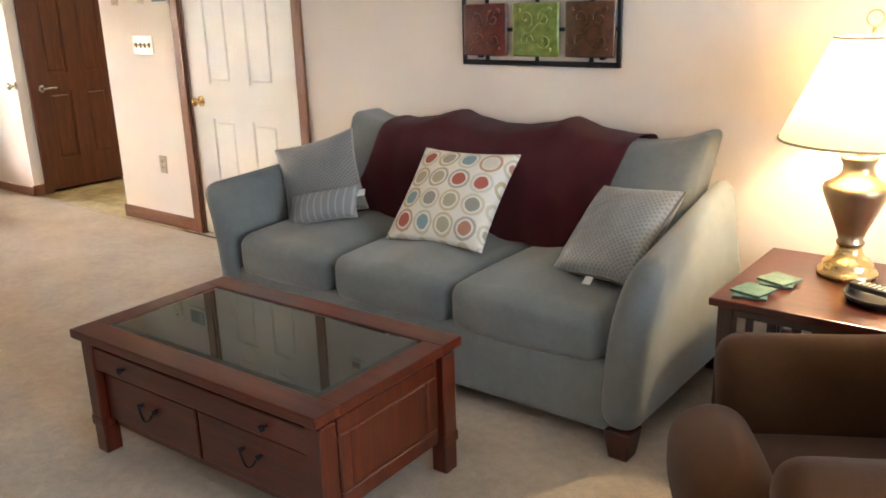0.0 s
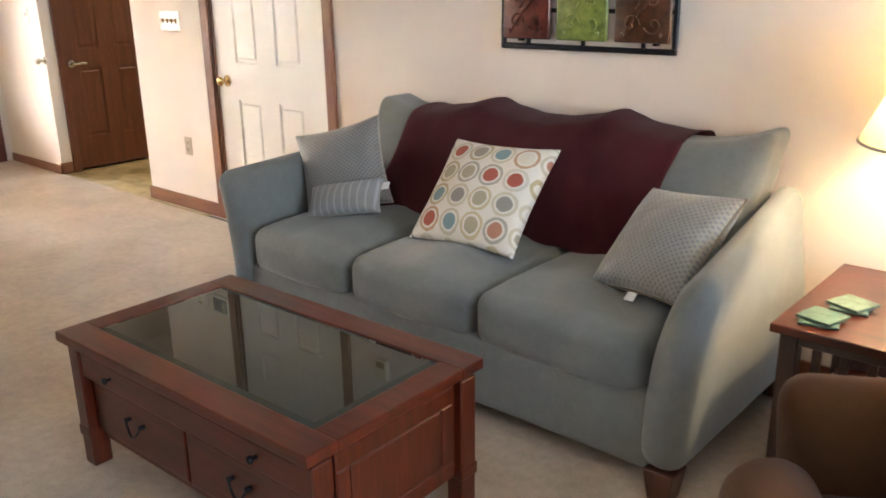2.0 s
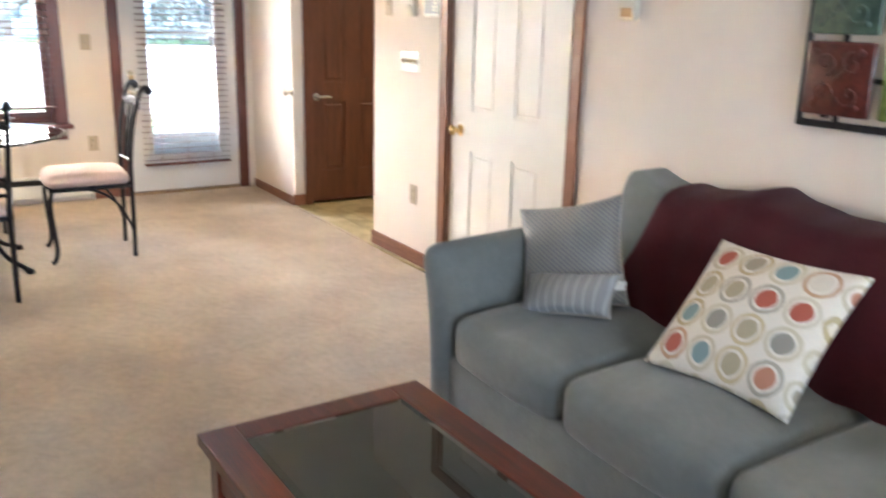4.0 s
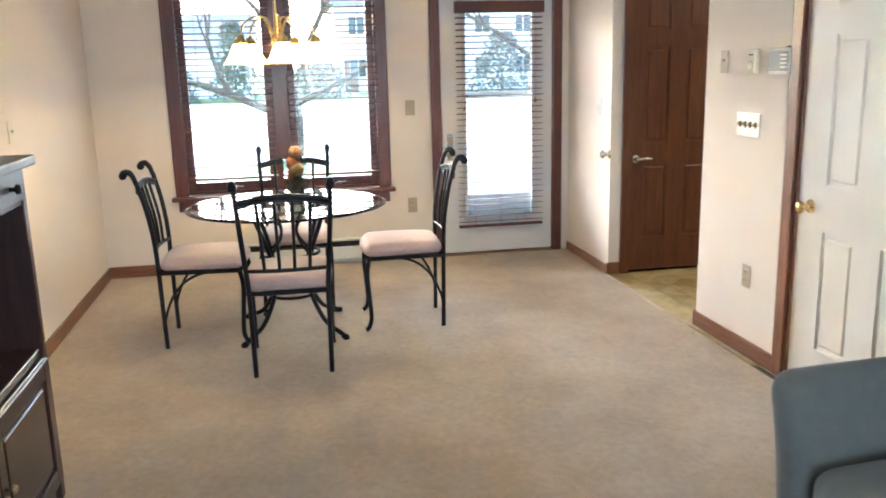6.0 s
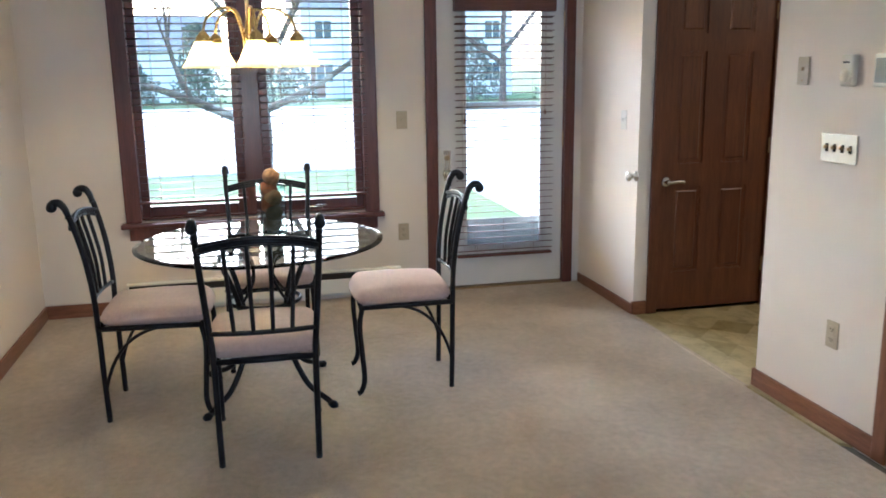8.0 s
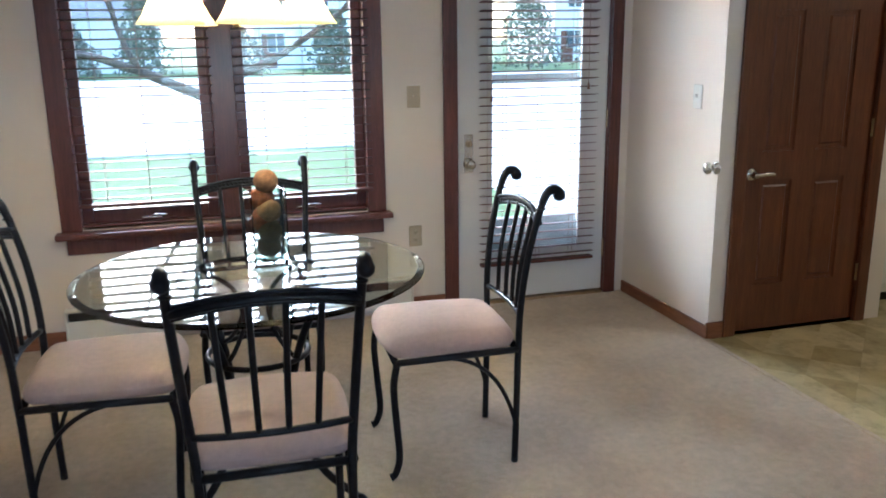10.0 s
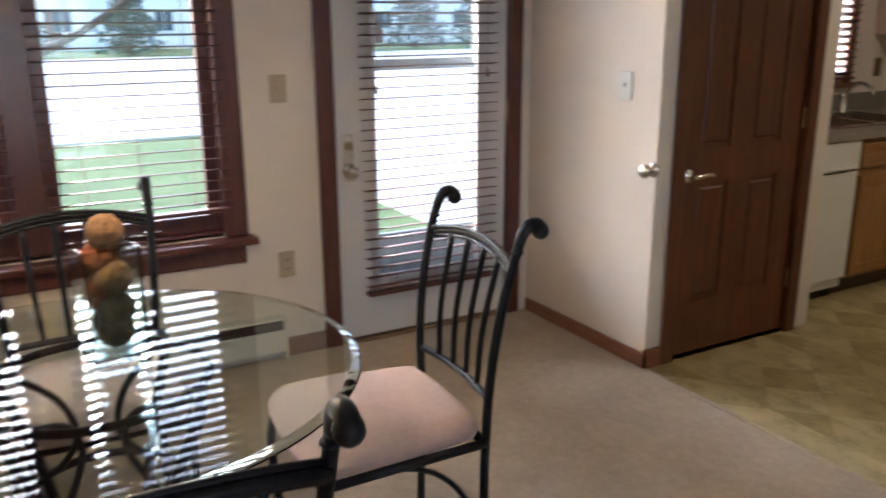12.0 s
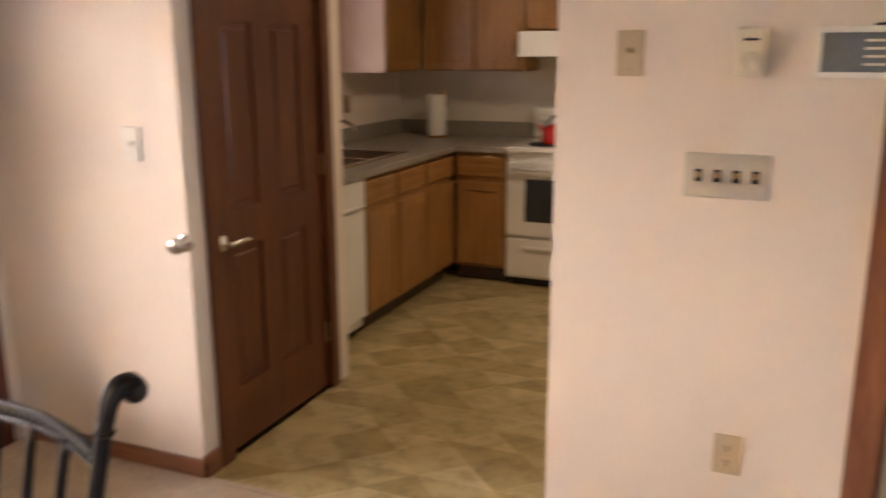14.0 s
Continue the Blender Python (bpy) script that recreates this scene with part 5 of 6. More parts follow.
TAN = plain("dried_tan_ball", (0.30, 0.16, 0.075), 0.9, var=0.35, scale=60, grain=200, relief=0.9, depth=0.006)
MOSS = plain("dried_moss_ball", (0.16, 0.11, 0.05), 0.9, var=0.35, scale=60, grain=200, relief=0.9, depth=0.006)
for i, (x, y, z, mat) in enumerate(((-0.008, 0.006, 0.057, MOSS), (0.010, 0.010, 0.112, MOSS), (-0.008, -0.012, 0.148, ORANGE), (0.012, 0.010, 0.182, TAN), (-0.006, -0.008, 0.222, ORANGE), (0.004, 0.006, 0.278, TAN))):
    bm = bmesh.new()
    bmesh.ops.create_icosphere(bm, subdivisions=3, radius=0.040)
    for v in bm.verts:
        v.co *= 1 + 0.10 * noise.noise(v.co * 60 + Vector((i * 5, 0, 0)))
    b_ = part("decorative_ball", bm, mat, None, "", True, pose(-6.85 + x, 1.405 + y, 0.746 + z))
    tagged(b_, "rough dried orange-brown decorative ball in the glass vase" if mat is ORANGE else "rough dried tan decorative ball in the glass vase", "ball", "vase balls")

# chandelier over the table
cl = thing("chandelier", (*TC, 1.512), "brass five-arm chandelier with lit amber glass shades", "chandelier")
part("hub", lathe(bmesh.new(), [(0.0, 0.0), (0.008, 0.004), (0.013, 0.018), (0.007, 0.03), (0.018, 0.042), (0.027, 0.058), (0.027, 0.070), (0.014, 0.082), (0.012, 0.10), (0.022, 0.12), (0.024, 0.15), (0.014, 0.18), (0.009, 0.22), (0.009, 0.44), (0.016, 0.47), (0.0, 0.48)], seg=24, close=False), BRASS, cl, "turned brass hub", True)
bm = bmesh.new()
for i in range(13):
    rb = ring(bmesh.new(), (0, 0, 0), 0.011, 0.0022, 14, 5)
    rb.transform(Matrix.Translation((0, 0, 0.485 + 0.0285 * i)) @ Matrix.Rotation(radians(90 * (i % 2)), 4, "Z") @ Matrix.Rotation(radians(90), 4, "X") @ Matrix.Diagonal((0.8, 1.5, 1, 1)))
    rb.to_mesh(tmp)
    rb.free()
    bm.from_mesh(tmp)
lathe(bm, [(0.0, 0.86), (0.03, 0.86), (0.06, 0.885), (0.062, 0.90), (0.0, 0.90)], seg=28, close=False)
part("chain", bm, BRASS, cl, "brass chain and ceiling rose", True)
AMBERG = shade_material("amber_glass_shade", (0.94, 0.83, 0.58), 0.72)
BULB = glow("chandelier_bulb", (1.0, 0.80, 0.5), 9)
for k in range(5):
    a = radians(72 * k + 8)
    o = Vector((math.cos(a), math.sin(a), 0))
    P = lambda r, z: o * r + Vector((0, 0, z))
    arm = part("arm", tube(bmesh.new(), smooth_path([P(0.018, 0.075), P(0.030, 0.16), P(0.065, 0.25), P(0.125, 0.255), P(0.188, 0.215), P(0.210, 0.155)]), 0.006, 8), BRASS, cl, "", True)
    part("cap", lathe(bmesh.new(), [(0.006, 0.162), (0.014, 0.155), (0.028, 0.140), (0.034, 0.122), (0.034, 0.116), (0.0, 0.116)], tuple(o * 0.21), 20, False), BRASS, arm, "", True)
    part("glass_shade", lathe(bmesh.new(), [(0.034, 0.118), (0.046, 0.10), (0.060, 0.07), (0.078, 0.035), (0.098, 0.008), (0.0955, 0.008), (0.075, 0.037), (0.057, 0.072), (0.043, 0.10), (0.031, 0.116)], tuple(o * 0.21), 28, False), AMBERG, arm, "lit amber glass shade", True)
    b_ = part("bulb", lathe(bmesh.new(), [(0, 0.115), (0.011, 0.11), (0.014, 0.09), (0.022, 0.065), (0.020, 0.048), (0, 0.038)], tuple(o * 0.21), 14, False), BULB, arm, "", True)

# baseboard heater
bh = thing("baseboard_heater", (XW, 1.39, 0), "long cream metal baseboard heater under the window", "heater")
part("back_plate", B((0.0, -0.87, 0.02), (0.012, 0.88, 0.20), 0.002), ENAMEL, bh)
part("cover", B((0.052, -0.87, 0.045), (0.060, 0.88, 0.145), 0.003), WHITE, bh)
part("top_flap", B((0.0, -0.87, 0.188), (0.058, 0.88, 0.198), 0.003), WHITE, bh)
# plain near-black block: the slot's shade is put in as colour
part("fins", B((0.012, -0.86, 0.06), (0.048, 0.87, 0.178), 0), SHADOWGAP, bh, "near-black block standing in for shade behind the slot")
for y in (-0.875, 0.872):
    part("end_cap", B((0.0, y, 0.0), (0.064, y + 0.012, 0.20), 0.003), WHITE, bh)

# ---- kitchen ----
def base_cabinet(at, rz, w, label, drawer=True):
    c = thing("base_cabinet", at, label, "cabinet", rz, "kitchen base cabinets")
    part("toe_kick", B((0.0, 0.075, 0.0), (w, 0.55, 0.10), 0), DARKW, c)
    part("body", B((0.0, 0.012, 0.10), (w, 0.60, 0.853), 0.002), OAK, c)
    z1 = 0.66 if drawer else 0.83
    if drawer:
        d = part("drawer", B((0.02, -0.008, 0.70), (w - 0.02, 0.014, 0.825), 0.006, 2), OAKH, c)
    d = part("door", B((0.02, -0.004, 0.125), (w - 0.02, 0.014, z1), 0.004), OAK, c)
    bm = bmesh.new()
    for lo, hi in (((0.02, 0.125), (0.07, z1)), ((w - 0.07, 0.125), (w - 0.02, z1)), ((0.07, 0.125), (w - 0.07, 0.18)), ((0.07, z1 - 0.055), (w - 0.07, z1))):
        box(bm, (lo[0], -0.014, lo[1]), (hi[0], -0.003, hi[1]), 0.003)
    part("frame", bm, OAK, d)
    return c


def wall_cabinet(at, rz, w, h, depth, label, side=None):
    c = thing("wall_cabinet", at, label, "cabinet", rz, "kitchen wall cabinets")
    part("body", B((0, 0.012, 0), (w, depth, h), 0.002), OAK, c)
    d = part("door", B((0.015, -0.004, 0.012), (w - 0.015, 0.014, h - 0.012), 0.004), OAK, c)
    bm = bmesh.new()
    for lo, hi in (((0.015, 0.012), (0.07, h - 0.012)), ((w - 0.07, 0.012), (w - 0.015, h - 0.012)), ((0.07, 0.012), (w - 0.07, 0.07)), ((0.07, h - 0.07), (w - 0.07, h - 0.012))):
        box(bm, (lo[0], -0.014, lo[1]), (hi[0], -0.003, hi[1]), 0.003)
    part("frame", bm, OAK, d)
    part("pull", tube(bmesh.new(), arc((w - 0.045, -0.014, 0.05), (w - 0.045, -0.045, 0.085), (w - 0.045, -0.014, 0.12)), 0.004, 6), ANTIQ, d)
    if side is not None:
        part("end_panel", B((-0.006, 0.0, 0.0), (-0.0005, depth, h), 0), side, c, "pale laminate end panel")
    return c


XF, YF = -7.66, 6.36                                   # fronts of the two runs
KL = "honey oak kitchen base cabinet with drawer over door"
base_cabinet((XF, 5.13, 0), 90, 0.39, KL)
base_cabinet((XF, 5.52, 0), 90, 0.40, KL)
base_cabinet((XF, 5.92, 0), 90, 0.435, KL)
base_cabinet((-7.648, YF, 0), 0, 0.34, "honey oak kitchen base cabinet beside the stove")
UL = "honey oak kitchen wall cabinet with framed door"
wall_cabinet((-8.05, 6.19, 1.345), 90, 0.53, 0.75, 0.318, "honey oak wall cabinet with a pale end panel", plain("pink_white_laminate", (0.76, 0.58, 0.50), 0.5, var=0.03))
wall_cabinet((-8.03, 6.72, 1.345), 0, 0.385, 0.75, 0.318, UL)
wall_cabinet((-7.645, 6.72, 1.345), 0, 0.335, 0.75, 0.318, UL)
wall_cabinet((-7.305, 6.72, 1.60), 0, 0.76, 0.495, 0.318, "short honey oak wall cabinet over the hood")
wt = thing("worktop", (0, 0, 0), "grey-brown laminate worktop in an L with upstand", "worktop")
bm = bmesh.new()
ct0, ct1 = 0.855, 0.89
for lo, hi in (((XW + 0.001, 4.622, ct0), (XF + 0.03, 5.10, ct1)), ((XW + 0.001, 5.10, ct0), (-8.23, 5.86, ct1)), ((-7.78, 5.10, ct0), (XF + 0.03, 5.86, ct1)), ((XW + 0.001, 5.86, ct0), (XF + 0.03, YK - 0.001, ct1)), ((XF + 0.03, YF - 0.03, ct0), (-7.304, YK - 0.001, ct1))):
    box(bm, lo, hi)
bmesh.ops.remove_doubles(bm, verts=bm.verts, dist=1e-5)
part("slab", bm, COUNTER, wt)
bm = box(bmesh.new(), (XW + 0.001, 4.622, ct1), (XW + 0.02, YK - 0.02, ct1 + 0.10), 0.003)
box(bm, (XW + 0.001, YK - 0.02, ct1), (-7.304, YK - 0.001, ct1 + 0.10), 0.003)
part("upstand", bm, COUNTER, wt)
sk = thing("kitchen_sink", (-8.005, 5.48, ct1), "stainless steel double-bowl kitchen sink in the worktop", "sink")
bm = bmesh.new()
for lo, hi in (((-0.245, -0.40, 0), (-0.215, 0.40, 0.008)), ((0.20, -0.40, 0), (0.245, 0.40, 0.008)), ((-0.215, -0.40, 0), (0.20, -0.36, 0.008)), ((-0.215, 0.36, 0), (0.20, 0.40, 0.008)), ((-0.215, -0.02, 0), (0.20, 0.02, 0.008))):
    box(bm, lo, hi, 0.003)
part("rim", bm, NICKEL, sk)
for a, b in ((-0.36, -0.02), (0.02, 0.36)):
    bm = bmesh.new()
    for lo, hi in (((-0.215, a, -0.17), (0.20, b, -0.165)), ((-0.215, a, -0.165), (-0.21, b, 0)), ((0.195, a, -0.165), (0.20, b, 0)), ((-0.21, a, -0.165), (0.195, a + 0.005, 0)), ((-0.21, b - 0.005, -0.165), (0.195, b, 0))):
        box(bm, lo, hi)
    part("bowl", bm, STEEL, sk)
fc = thing("kitchen_faucet", (-8.23, 5.76, ct1), "chrome kitchen faucet with curved spout", "faucet")
part("body", lathe(bmesh.new(), [(0, 0), (0.03, 0), (0.03, 0.01), (0.02, 0.02), (0.018, 0.10), (0.022, 0.12), (0, 0.125)], seg=20, close=False), NICKEL, fc, "", True)
part("spout", tube(bmesh.new(), smooth_path([(0, 0, 0.07), (0.03, 0, 0.15), (0.10, 0, 0.185), (0.17, 0, 0.16), (0.185, 0, 0.12)]), 0.011, 10), NICKEL, fc, "", True)
part("lever", tube(bmesh.new(), [(0, 0, 0.12), (0.01, 0.04, 0.16), (0.02, 0.08, 0.18)], [0.008, 0.007, 0.009], 8), NICKEL, fc, "", True)
dw = thing("dishwasher", (XF, 4.63, 0), "white front-loading dishwasher under the worktop", "dishwasher", 90)
part("body", B((0, 0.02, 0.06), (0.495, 0.58, 0.853), 0.003), ENAMEL, dw)
part("door", B((0.004, -0.012, 0.12), (0.491, 0.02, 0.69), 0.006, 2), ENAMEL, dw)
part("control_panel", B((0.004, -0.016, 0.70), (0.491, 0.02, 0.85), 0.006, 2), ENAMEL, dw)
part("handle", B((0.06, -0.032, 0.705), (0.435, -0.012, 0.725), 0.005), ENAMEL, dw)
part("kick_plate", B((0.01, 0.06, 0.0), (0.485, 0.10, 0.11), 0), SHADOWGAP, dw)
st = thing("stove", (-7.30, YF - 0.01, 0), "white electric stove with dark oven window and drawer", "stove")
part("body", B((0, 0.03, 0.05), (0.76, 0.66, 0.88), 0.004), ENAMEL, st)
# near-black strip colours in the shade of the gap below the drawer
part("kick_plate", B((0.02, 0.06, 0.0), (0.74, 0.12, 0.06), 0), SHADOWGAP, st)
part("drawer", B((0.005, 0.0, 0.07), (0.755, 0.03, 0.315), 0.008, 2), ENAMEL, st)
part("drawer_grip", B((0.12, -0.016, 0.245), (0.64, 0.002, 0.272), 0.008, 2), ENAMEL, st)
od = part("oven_door", B((0.005, -0.008, 0.335), (0.755, 0.03, 0.80), 0.010, 2), ENAMEL, st)
part("oven_window", B((0.13, -0.011, 0.43), (0.63, -0.007, 0.70), 0.002), plain("dark_oven_glass", (0.03, 0.035, 0.04), 0.12, relief=0), od, "dark glass oven window")
bm = tube(bmesh.new(), [(0.06, -0.045, 0.765), (0.70, -0.045, 0.765)], 0.012, 10)
for x in (0.08, 0.68):
    tube(bm, [(x, -0.045, 0.765), (x, -0.004, 0.765)], 0.009, 8)
part("oven_handle", bm, ENAMEL, od, "", True)
part("cooktop", B((-0.003, -0.012, 0.868), (0.763, 0.60, 0.895), 0.006, 2), ENAMEL, st)
for x, y, r in ((0.20, 0.17, 0.10), (0.56, 0.17, 0.08), (0.20, 0.44, 0.08), (0.56, 0.44, 0.10)):
    bm = bmesh.new()
    for i in range(4):
        ring(bm, (x, y, 0.901), r * (0.35 + 0.2 * i), 0.006, 30, 6)
    part("burner", bm, IRON, st, "", True)
bg = part("backguard", B((0, 0.595, 0.90), (0.76, 0.67, 1.10), 0.008, 2), ENAMEL, st)
part("clock_panel", B((0.27, 0.588, 0.98), (0.49, 0.597, 1.06), 0.002), SHADOWGAP, bg)
for x in (0.07, 0.16, 0.60, 0.69):
    part("knob", lathe(bmesh.new(), [(0, 0), (0.022, 0), (0.019, 0.016), (0, 0.018)], seg=18, close=False), ENAMEL, bg, "", True, pose(x, 0.595, 1.02, 90))
kt = thing("kettle", (-7.03, 6.53, 0.908), "red enamel kettle on the stove", "kettle")
REDE = plain("red_enamel", (0.42, 0.02, 0.015), 0.2, var=0.05, relief=0)
part("body", lathe(bmesh.new(), [(0, 0), (0.085, 0), (0.098, 0.02), (0.095, 0.06), (0.07, 0.10), (0.035, 0.12), (0.0, 0.125)], seg=32, close=False), REDE, kt, "", True)
part("handle", tube(bmesh.new(), arc((-0.075, 0, 0.09), (0, 0, 0.26), (0.075, 0, 0.09), 12), 0.007, 8), BLACKP, kt, "", True)
part("lid_knob", lathe(bmesh.new(), [(0, 0.12), (0.01, 0.122), (0.014, 0.138), (0, 0.145)], seg=14, close=False), BLACKP, kt, "", True)
part("spout", tube(bmesh.new(), [(-0.07, 0, 0.06), (-0.12, 0, 0.115)], [0.018, 0.011], 10), REDE, kt, "", True)
hd = thing("range_hood", (-7.30, 6.56, 1.44), "white range hood under the short cabinet", "range hood")
bm = B((0, 0, 0), (0.76, 0.47, 0.155), 0.006, 2)
part("shell", bm, ENAMEL, hd)
part("filter", B((0.08, 0.06, -0.006), (0.68, 0.40, 0.001), 0), STEEL, hd)
pt = thing("paper_towel", (-7.965, 6.80, ct1), "upright white paper towel roll on the worktop", "paper towel")
part("foot", lathe(bmesh.new(), [(0, 0), (0.075, 0), (0.072, 0.012), (0, 0.014)], seg=28, close=False), OAK, pt, "", True)
part("roll", lathe(bmesh.new(), [(0.02, 0.014), (0.062, 0.014), (0.064, 0.02), (0.064, 0.285), (0.062, 0.292), (0.02, 0.292)], seg=36, close=False), plain("paper", (0.82, 0.80, 0.75), 0.95, var=0.03, grain=120, relief=0.5), pt, "", True)
part("rod", tube(bmesh.new(), [(0, 0, 0.01), (0, 0, 0.315)], 0.008, 10), OAK, pt, "", True)
wall_plate("outlet", (-8.02, YK, 1.14), 0, "dark wall outlet above the worktop upstand", 0.072, ANTIQ)
wall_plate("outlet", (XW, 6.25, 1.14), 90, "dark wall outlet beside the kitchen window", 0.072, ANTIQ)

# assumed fixture out of view, added to carry the kitchen fill
kl = thing("ceiling_light", (-6.2, 5.2, H), "round flush ceiling light, added out of view to brighten the kitchen", "ceiling light")
part("rim", lathe(bmesh.new(), [(0.0, 0.0), (0.19, 0.0), (0.19, -0.03), (0.175, -0.035), (0.0, -0.035)], seg=36, close=False), NICKEL, kl, "", True)
part("diffuser", lathe(bmesh.new(), [(0.172, -0.036), (0.15, -0.048), (0.0, -0.052), (0.0, -0.036)], seg=36, close=False), glow("diffuser_glow", (1.0, 0.85, 0.6), 1.2), kl, "", True)

# ---- outdoors ----
def grass_material():
    m, n, l, b = material("lawn_grass")
    v = mapping(n, l, (1, 1, 1))
    c = ramp(n, l, noise_tex(n, l, v, 0.35, 5, 0.7), [(0.3, (0.115, 0.185, 0.055)), (0.55, (0.145, 0.225, 0.070)), (0.75, (0.20, 0.245, 0.10))])
    l.new(mixed(n, l, 1.0, c, ramp(n, l, noise_tex(n, l, v, 40, 4, 0.7), [(0.3, (0.6, 0.6, 0.6)), (0.7, (1, 1, 1))]), "MULTIPLY"), b.inputs["Base Color"])
    b.inputs["Roughness"].default_value = 0.95
    bump(n, l, b, noise_tex(n, l, v, 60, 3), 0.6, 0.03)
    return m


bm = bmesh.new()
bmesh.ops.create_grid(bm, x_segments=60, y_segments=60, size=600, matrix=Matrix.Translation((-8.6, 0, -0.25)))
structure("ground", bm, grass_material(), "green lawn reaching far out behind the house", "lawn")
structure("slab_under_house", B((XW - 0.16, YL - 0.15, -0.30), (XE + 0.15, YK + 0.15, -0.121), 0), plain("concrete_slab", (0.35, 0.33, 0.30), 0.9, var=0.1, grain=30), "grey concrete slab below the rooms", "slab")
CONC = plain("pale_concrete", (0.58, 0.55, 0.50), 0.9, var=0.12, scale=0.6, grain=20, relief=0.2)
structure("road", B((-46, -300, -0.30), (-17.8, 300, -0.225), 0.01), CONC, "wide pale concrete drive and road", "road")
structure("stoop", B((-9.7, 2.40, -0.30), (XW - 0.17, 3.62, -0.05), 0.01), CONC, "pale concrete stoop outside the door", "pavement")
structure("driveway", B((-17.8, 4.5, -0.30), (-10.6, 300, -0.229), 0.01), CONC, "pale concrete driveway beside the lawn", "pavement")

BARK = plain("grey_bark", (0.13, 0.10, 0.075), 0.95, var=0.35, scale=9, grain=40, relief=1.0, depth=0.02)
random.seed(7)


def twig(bm, p, d, length, r, depth):
    pts, rs = [p], [r]
    n = 5
    for i in range(n):
        d = (d + Vector((random.uniform(-1, 1), random.uniform(-1, 1), random.uniform(-0.6, 1.0))) * 0.16).normalized()
        p = p + d * length / n
        pts.append(p)
        rs.append(r * (1 - 0.6 * (i + 1) / n))
    tube(bm, pts, rs, 6 if depth else 5)
    if depth:
        for i in range(3):
            k = random.randint(2, n)
            side = Vector((random.uniform(-1, 1), random.uniform(-1, 1), random.uniform(-0.1, 0.9))).normalized()
            twig(bm, pts[k], (d + side * 0.9).normalized(), length * random.uniform(0.5, 0.7), rs[k] * 0.75, depth - 1)


def bare_tree(at, h, limbs, label):
    t = thing("tree", at, label, "tree", 0, "garden trees")
    part("trunk", tube(bmesh.new(), smooth_path([(0, 0, -0.05), (0.03, 0.02, h * 0.25), (-0.02, 0.05, h * 0.55), (0.03, 0.02, h)]), [0.13 * h / 2.2 * (1 - 0.45 * i / 18) for i in range(19)], 10), BARK, t, "", True)
    for z, d, ln, r in limbs:
        bm = bmesh.new()
        twig(bm, Vector((0, 0, z)), Vector(d).normalized(), ln, r, 3)
        part("limb", bm, BARK, t, "", True)
    return t


bare_tree((-15.2, 1.55, -0.25), 1.6, [(0.95, (0.15, -1.0, 0.42), 2.6, 0.075), (1.2, (0.1, 1.0, 0.5), 2.2, 0.06), (1.5, (-0.2, -0.3, 1.0), 2.4, 0.08), (1.4, (0.2, 0.4, 1.0), 2.2, 0.06)], "bare garden tree with a low sweeping limb")
bare_tree((-42, -9, -0.25), 3.5, [(2.0, (0, -1, 0.8), 5, 0.15), (2.6, (0, 1, 0.9), 5, 0.15), (3.3, (0.3, 0.1, 1), 5, 0.15)], "distant bare tree across the road")
bare_tree((-44, 14, -0.25), 3.5, [(2.0, (0, -1, 0.8), 5, 0.15), (2.6, (0, 1, 0.9), 5, 0.15), (3.3, (0.3, 0.1, 1), 5, 0.15)], "distant bare tree across the road")


def leaf_material(name, color):
    m, n, l, b = material(name)
    g = n.new("ShaderNodeNewGeometry")
    l.new(ramp(n, l, g.outputs["Random Per Island"], [(0.0, shade(color, 0.6)), (1.0, shade(color, 1.4))]), b.inputs["Base Color"])
    b.inputs["Roughness"].default_value = 0.8
    return m


LEAF = leaf_material("evergreen_leaf", (0.15, 0.17, 0.12))
LEAF2 = leaf_material("grey_green_leaf", (0.22, 0.22, 0.18))


def shrub(at, w, h, mat, label, n=1600):
    s = thing("shrub", at, label, "shrub", 0, "garden shrubs")
    part("stem", tube(bmesh.new(), [(0, 0, -0.05), (0, 0, h * 0.5)], [0.08, 0.04], 8), BARK, s)
    verts, faces = [], []
    for i in range(n):
        a, z = random.uniform(0, 6.283), random.random()
        r = w / 2 * math.sqrt(random.random()) * (1 - 0.75 * z ** 1.4) * (0.8 + 0.35 * noise.noise((math.cos(a) * 1.5, math.sin(a) * 1.5, z * 4 + at[1])))
        p = Vector((r * math.cos(a), r * math.sin(a), h * (0.04 + 0.96 * z)))
        u = Vector((random.uniform(-1, 1), random.uniform(-1, 1), random.uniform(-1, 1))).normalized()
        v = u.orthogonal().normalized()
        k = 0.10 * (0.6 + random.random())
        b0 = len(verts)
        verts += [p - u * k, p + v * k * 0.6, p + u * k, p - v * k * 0.6]
        faces.append((b0, b0 + 1, b0 + 2, b0 + 3))
    me = bpy.data.meshes.new("foliage")
    me.from_pydata([tuple(v) for v in verts], [], faces)
    me.materials.append(mat)
    f = new("foliage", me)
    f.parent = s
    return s


for y, w, h, mat in ((-9, 4.5, 3.4, LEAF), (-4.5, 4.0, 2.6, LEAF2), (-1.0, 3.5, 4.2, LEAF), (3.5, 4.0, 2.6, LEAF2), (8.5, 4.0, 3.2, LEAF), (13.5, 5.0, 3.4, LEAF2), (19, 5, 4.0, LEAF), (24, 5, 3.6, LEAF2), (28.5, 5, 4.2, LEAF), (33.5, 5, 3.6, LEAF2), (-15, 5, 3.8, LEAF2)):
    shrub((-48.5 + random.uniform(-1, 1), y, -0.25), w, h, mat, "rounded evergreen shrub across the road" if mat is LEAF else "grey-green leafy shrub across the road")

SIDING = plain("pale_siding", (0.82, 0.79, 0.73), 0.8, var=0.06)
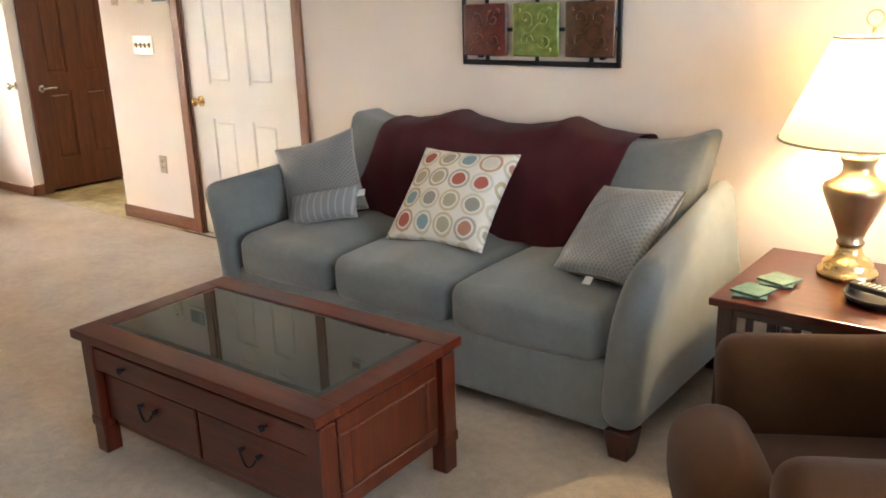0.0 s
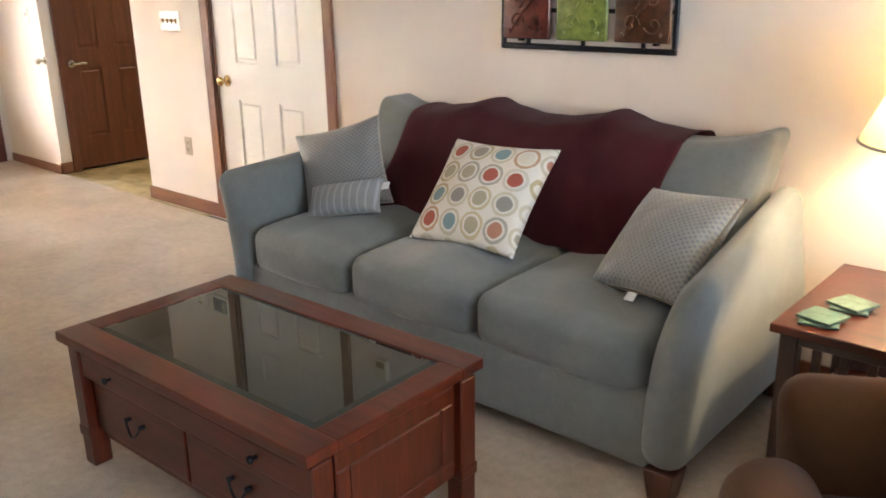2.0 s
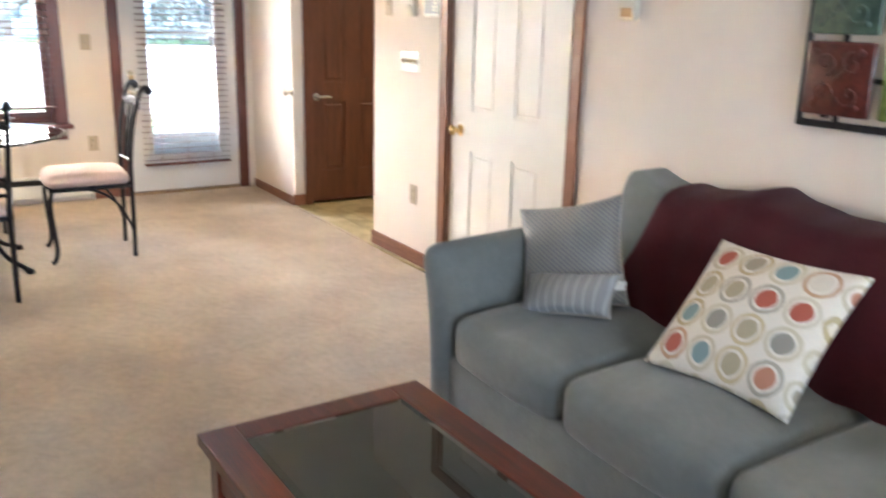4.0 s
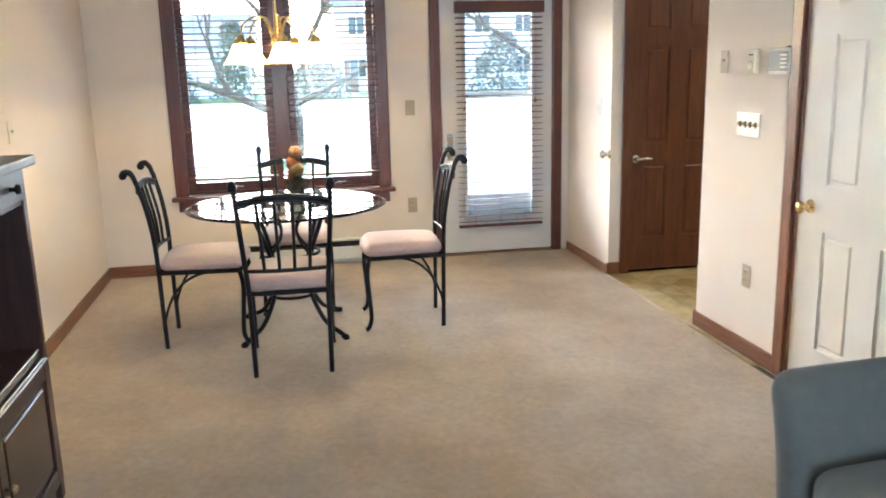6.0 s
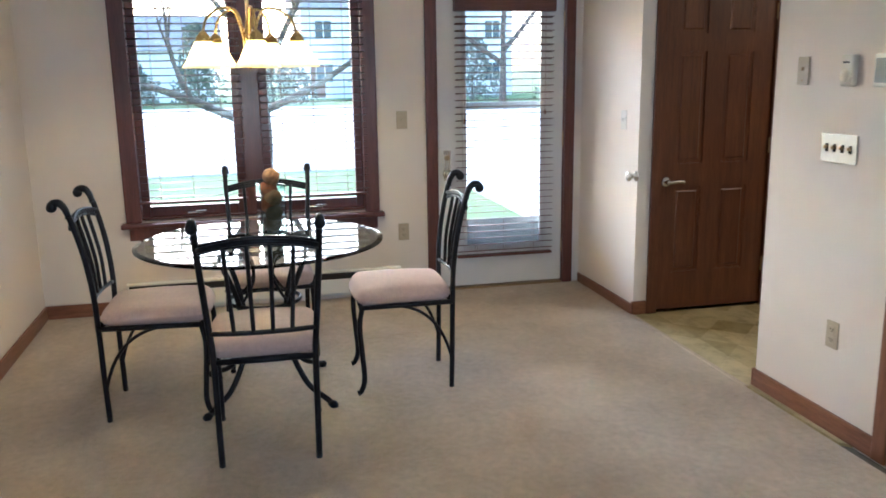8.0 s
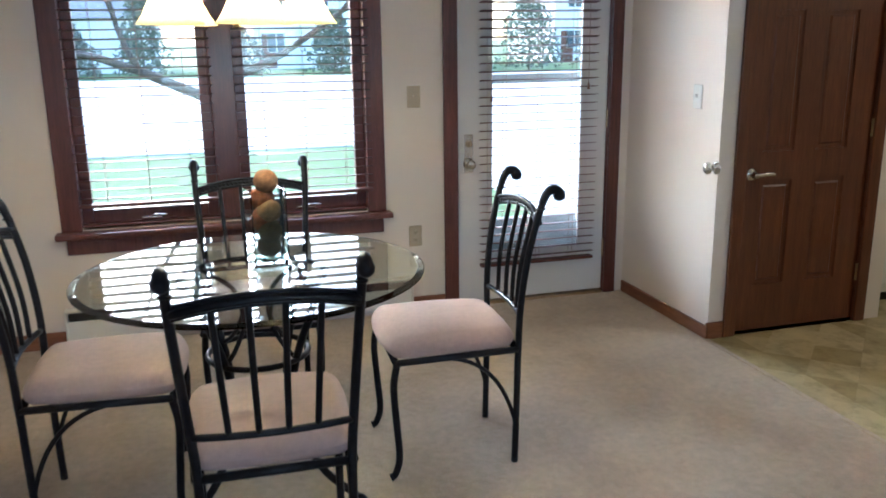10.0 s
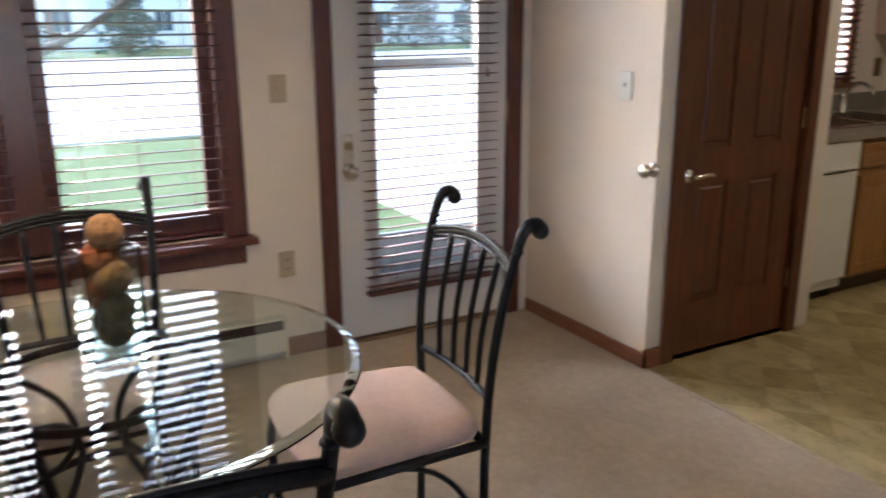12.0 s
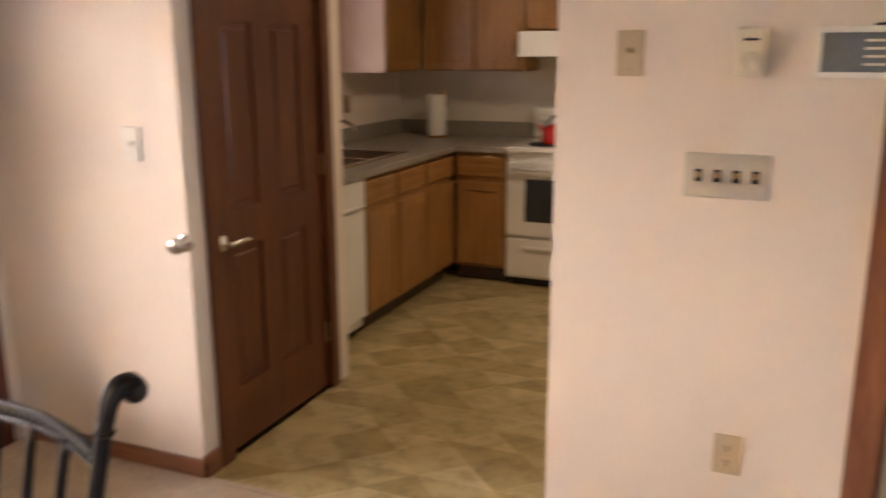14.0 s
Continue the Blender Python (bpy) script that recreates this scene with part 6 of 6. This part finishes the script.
ROOF = plain("grey_shingle", (0.26, 0.25, 0.25), 0.95, var=0.2, scale=3, grain=12, relief=0.6, depth=0.02)
DPANE = plain("far_window_glass", (0.06, 0.08, 0.09), 0.15, relief=0)


def house(at, w, d, h, label):
    hs = thing("house", at, label, "house", 0, "houses across the road")
    part("wall", B((-d, -w / 2, -0.1), (0, w / 2, h), 0.01), SIDING, hs)
    bm = bmesh.new()
    v = [bm.verts.new(p) for p in ((0.5, -w / 2 - 0.5, h), (0.5, w / 2 + 0.5, h), (-d - 0.5, w / 2 + 0.5, h), (-d - 0.5, -w / 2 - 0.5, h), (-d / 2, -w / 2 - 0.5, h + 2.2), (-d / 2, w / 2 + 0.5, h + 2.2))]
    for f in ((0, 1, 5, 4), (2, 3, 4, 5), (0, 4, 3), (1, 2, 5), (0, 3, 2, 1)):
        bm.faces.new([v[i] for i in f])
    part("roof", bm, ROOF, hs)
    k = int(w // 2.6)
    for i in range(k):
        y = -w / 2 + (i + 0.5) * w / k
        for z in ((0.9,) if h < 4 else (0.9, 3.6)):
            wi_ = part("window", B((0.0, y - 0.6, z), (0.06, y + 0.6, z + 1.3), 0.01), ENAMEL, hs)
            part("pane", B((0.055, y - 0.5, z + 0.1), (0.075, y - 0.03, z + 1.2), 0), DPANE, wi_)
            part("pane", B((0.055, y + 0.03, z + 0.1), (0.075, y + 0.5, z + 1.2), 0), DPANE, wi_)
    dd = part("door", B((0.0, -w / 2 + 0.5, 0.0), (0.06, -w / 2 + 1.4, 2.1), 0.01), BROWN, hs)


house((-56, -8, -0.2), 15, 9, 3.0, "pale sided single-storey house with grey roof")
house((-58, 12, -0.2), 14, 9, 5.6, "pale sided two-storey house with grey roof")
house((-59, 33, -0.2), 15, 9, 5.6, "pale sided two-storey house with grey roof")
house((-60, -30, -0.2), 16, 9, 3.0, "pale sided single-storey house with grey roof")

car = thing("parked_car", (-19.9, -3.25, -0.225), "small dark parked car on the pale drive", "car", 86)
DARKCAR = plain("dark_car_paint", (0.03, 0.035, 0.045), 0.25, var=0.1, relief=0, coat=0.5)


def car_warp(q, u):
    if q.z > 0.85:
        q.x *= 0.62
        q.y *= 0.86
    return q


part("body", softbox((-2.1, -0.85, 0.25), (2.1, 0.85, 0.85), 0.15), DARKCAR, car, "", True)
part("cabin", softbox((-1.3, -0.78, 0.75), (1.4, 0.78, 1.42), 0.2, 0, car_warp), plain("car_glass", (0.04, 0.05, 0.055), 0.1, relief=0), car, "", True)
for x in (-1.3, 1.3):
    for y in (-0.80, 0.80):
        part("wheel", lathe(bmesh.new(), [(0, -0.1), (0.24, -0.1), (0.31, -0.08), (0.31, 0.08), (0.24, 0.1), (0, 0.1)], seg=24, close=False), BLACKP, car, "", True, pose(x, y, 0.31, 90))

# ---- vinyl squares of the kitchen floor ----
def vinyl_material():
    m, n, l, b = material("vinyl_tile")
    o = n.new("ShaderNodeObjectInfo")
    v = mapping(n, l, (1, 1, 1))
    c = ramp(n, l, o.outputs["Random"], [(0.0, (0.36, 0.285, 0.13)), (0.35, (0.46, 0.37, 0.18)), (0.7, (0.57, 0.48, 0.27)), (1.0, (0.42, 0.34, 0.165))])
    cloud = ramp(n, l, noise_tex(n, l, v, 9, 6, 0.7), [(0.32, (0.60, 0.57, 0.50)), (0.52, (0.95, 0.94, 0.92)), (0.70, (1.1, 1.08, 1.05))])
    l.new(mixed(n, l, 1.0, c, cloud, "MULTIPLY"), b.inputs["Base Color"])
    b.inputs["Roughness"].default_value = 0.42
    bump(n, l, b, noise_tex(n, l, v, 45, 3), 0.15, 0.002)
    return m


VINYL = vinyl_material()


def clip(poly, ax, val, keep_less):
    out = []
    for a, b in zip(poly, poly[1:] + poly[:1]):
        ia, ib = (a[ax] <= val) == keep_less, (b[ax] <= val) == keep_less
        if ia:
            out.append(a)
        if ia != ib:
            t = (val - a[ax]) / (b[ax] - a[ax])
            out.append(tuple(a[i] + t * (b[i] - a[i]) for i in range(2)))
    return out


kf = thing("floor_kitchen", (0, 0, 0), "beige-brown vinyl floor of diagonal squares and triangles", "floor", 0, "", "structure")
S_ = 0.148
for i in range(-17, 18):
    for j in range(-17, 18):
        cx, cy = -6.5 + S_ * (i + j), 5.2 + S_ * (i - j)
        if not (-7.85 < cx < -5.6 and 3.4 < cy < 6.75):
            continue
        g_ = S_ - 0.0004
        sq = [(cx - g_, cy), (cx, cy - g_), (cx + g_, cy), (cx, cy + g_)]
        for half in (0, 1):
            poly = [sq[0], sq[1], sq[2]] if half else [sq[0], sq[2], sq[3]]
            if (i * 3 + j) % 4 == 0 and half == 0:
                poly = sq
            elif (i * 3 + j) % 4 == 0:
                continue
            for ax, val, less in ((0, -4.52, True), (0, -8.3, False), (1, 6.75, True), (1, YN + 0.004, False)):
                poly = clip(poly, ax, val, less) if len(poly) > 2 else poly
            if len(poly) < 3:
                continue
            n_ = len(poly)
            me = bpy.data.meshes.new("tile")
            me.from_pydata([(x, y, z) for z in (-0.012, 0.0) for x, y in poly], [], [tuple(range(n_, 2 * n_))] + [(k, (k + 1) % n_, n_ + (k + 1) % n_, n_ + k) for k in range(n_)])
            me.materials.append(VINYL)
            ob = new("tile", me)
            ob.parent = kf
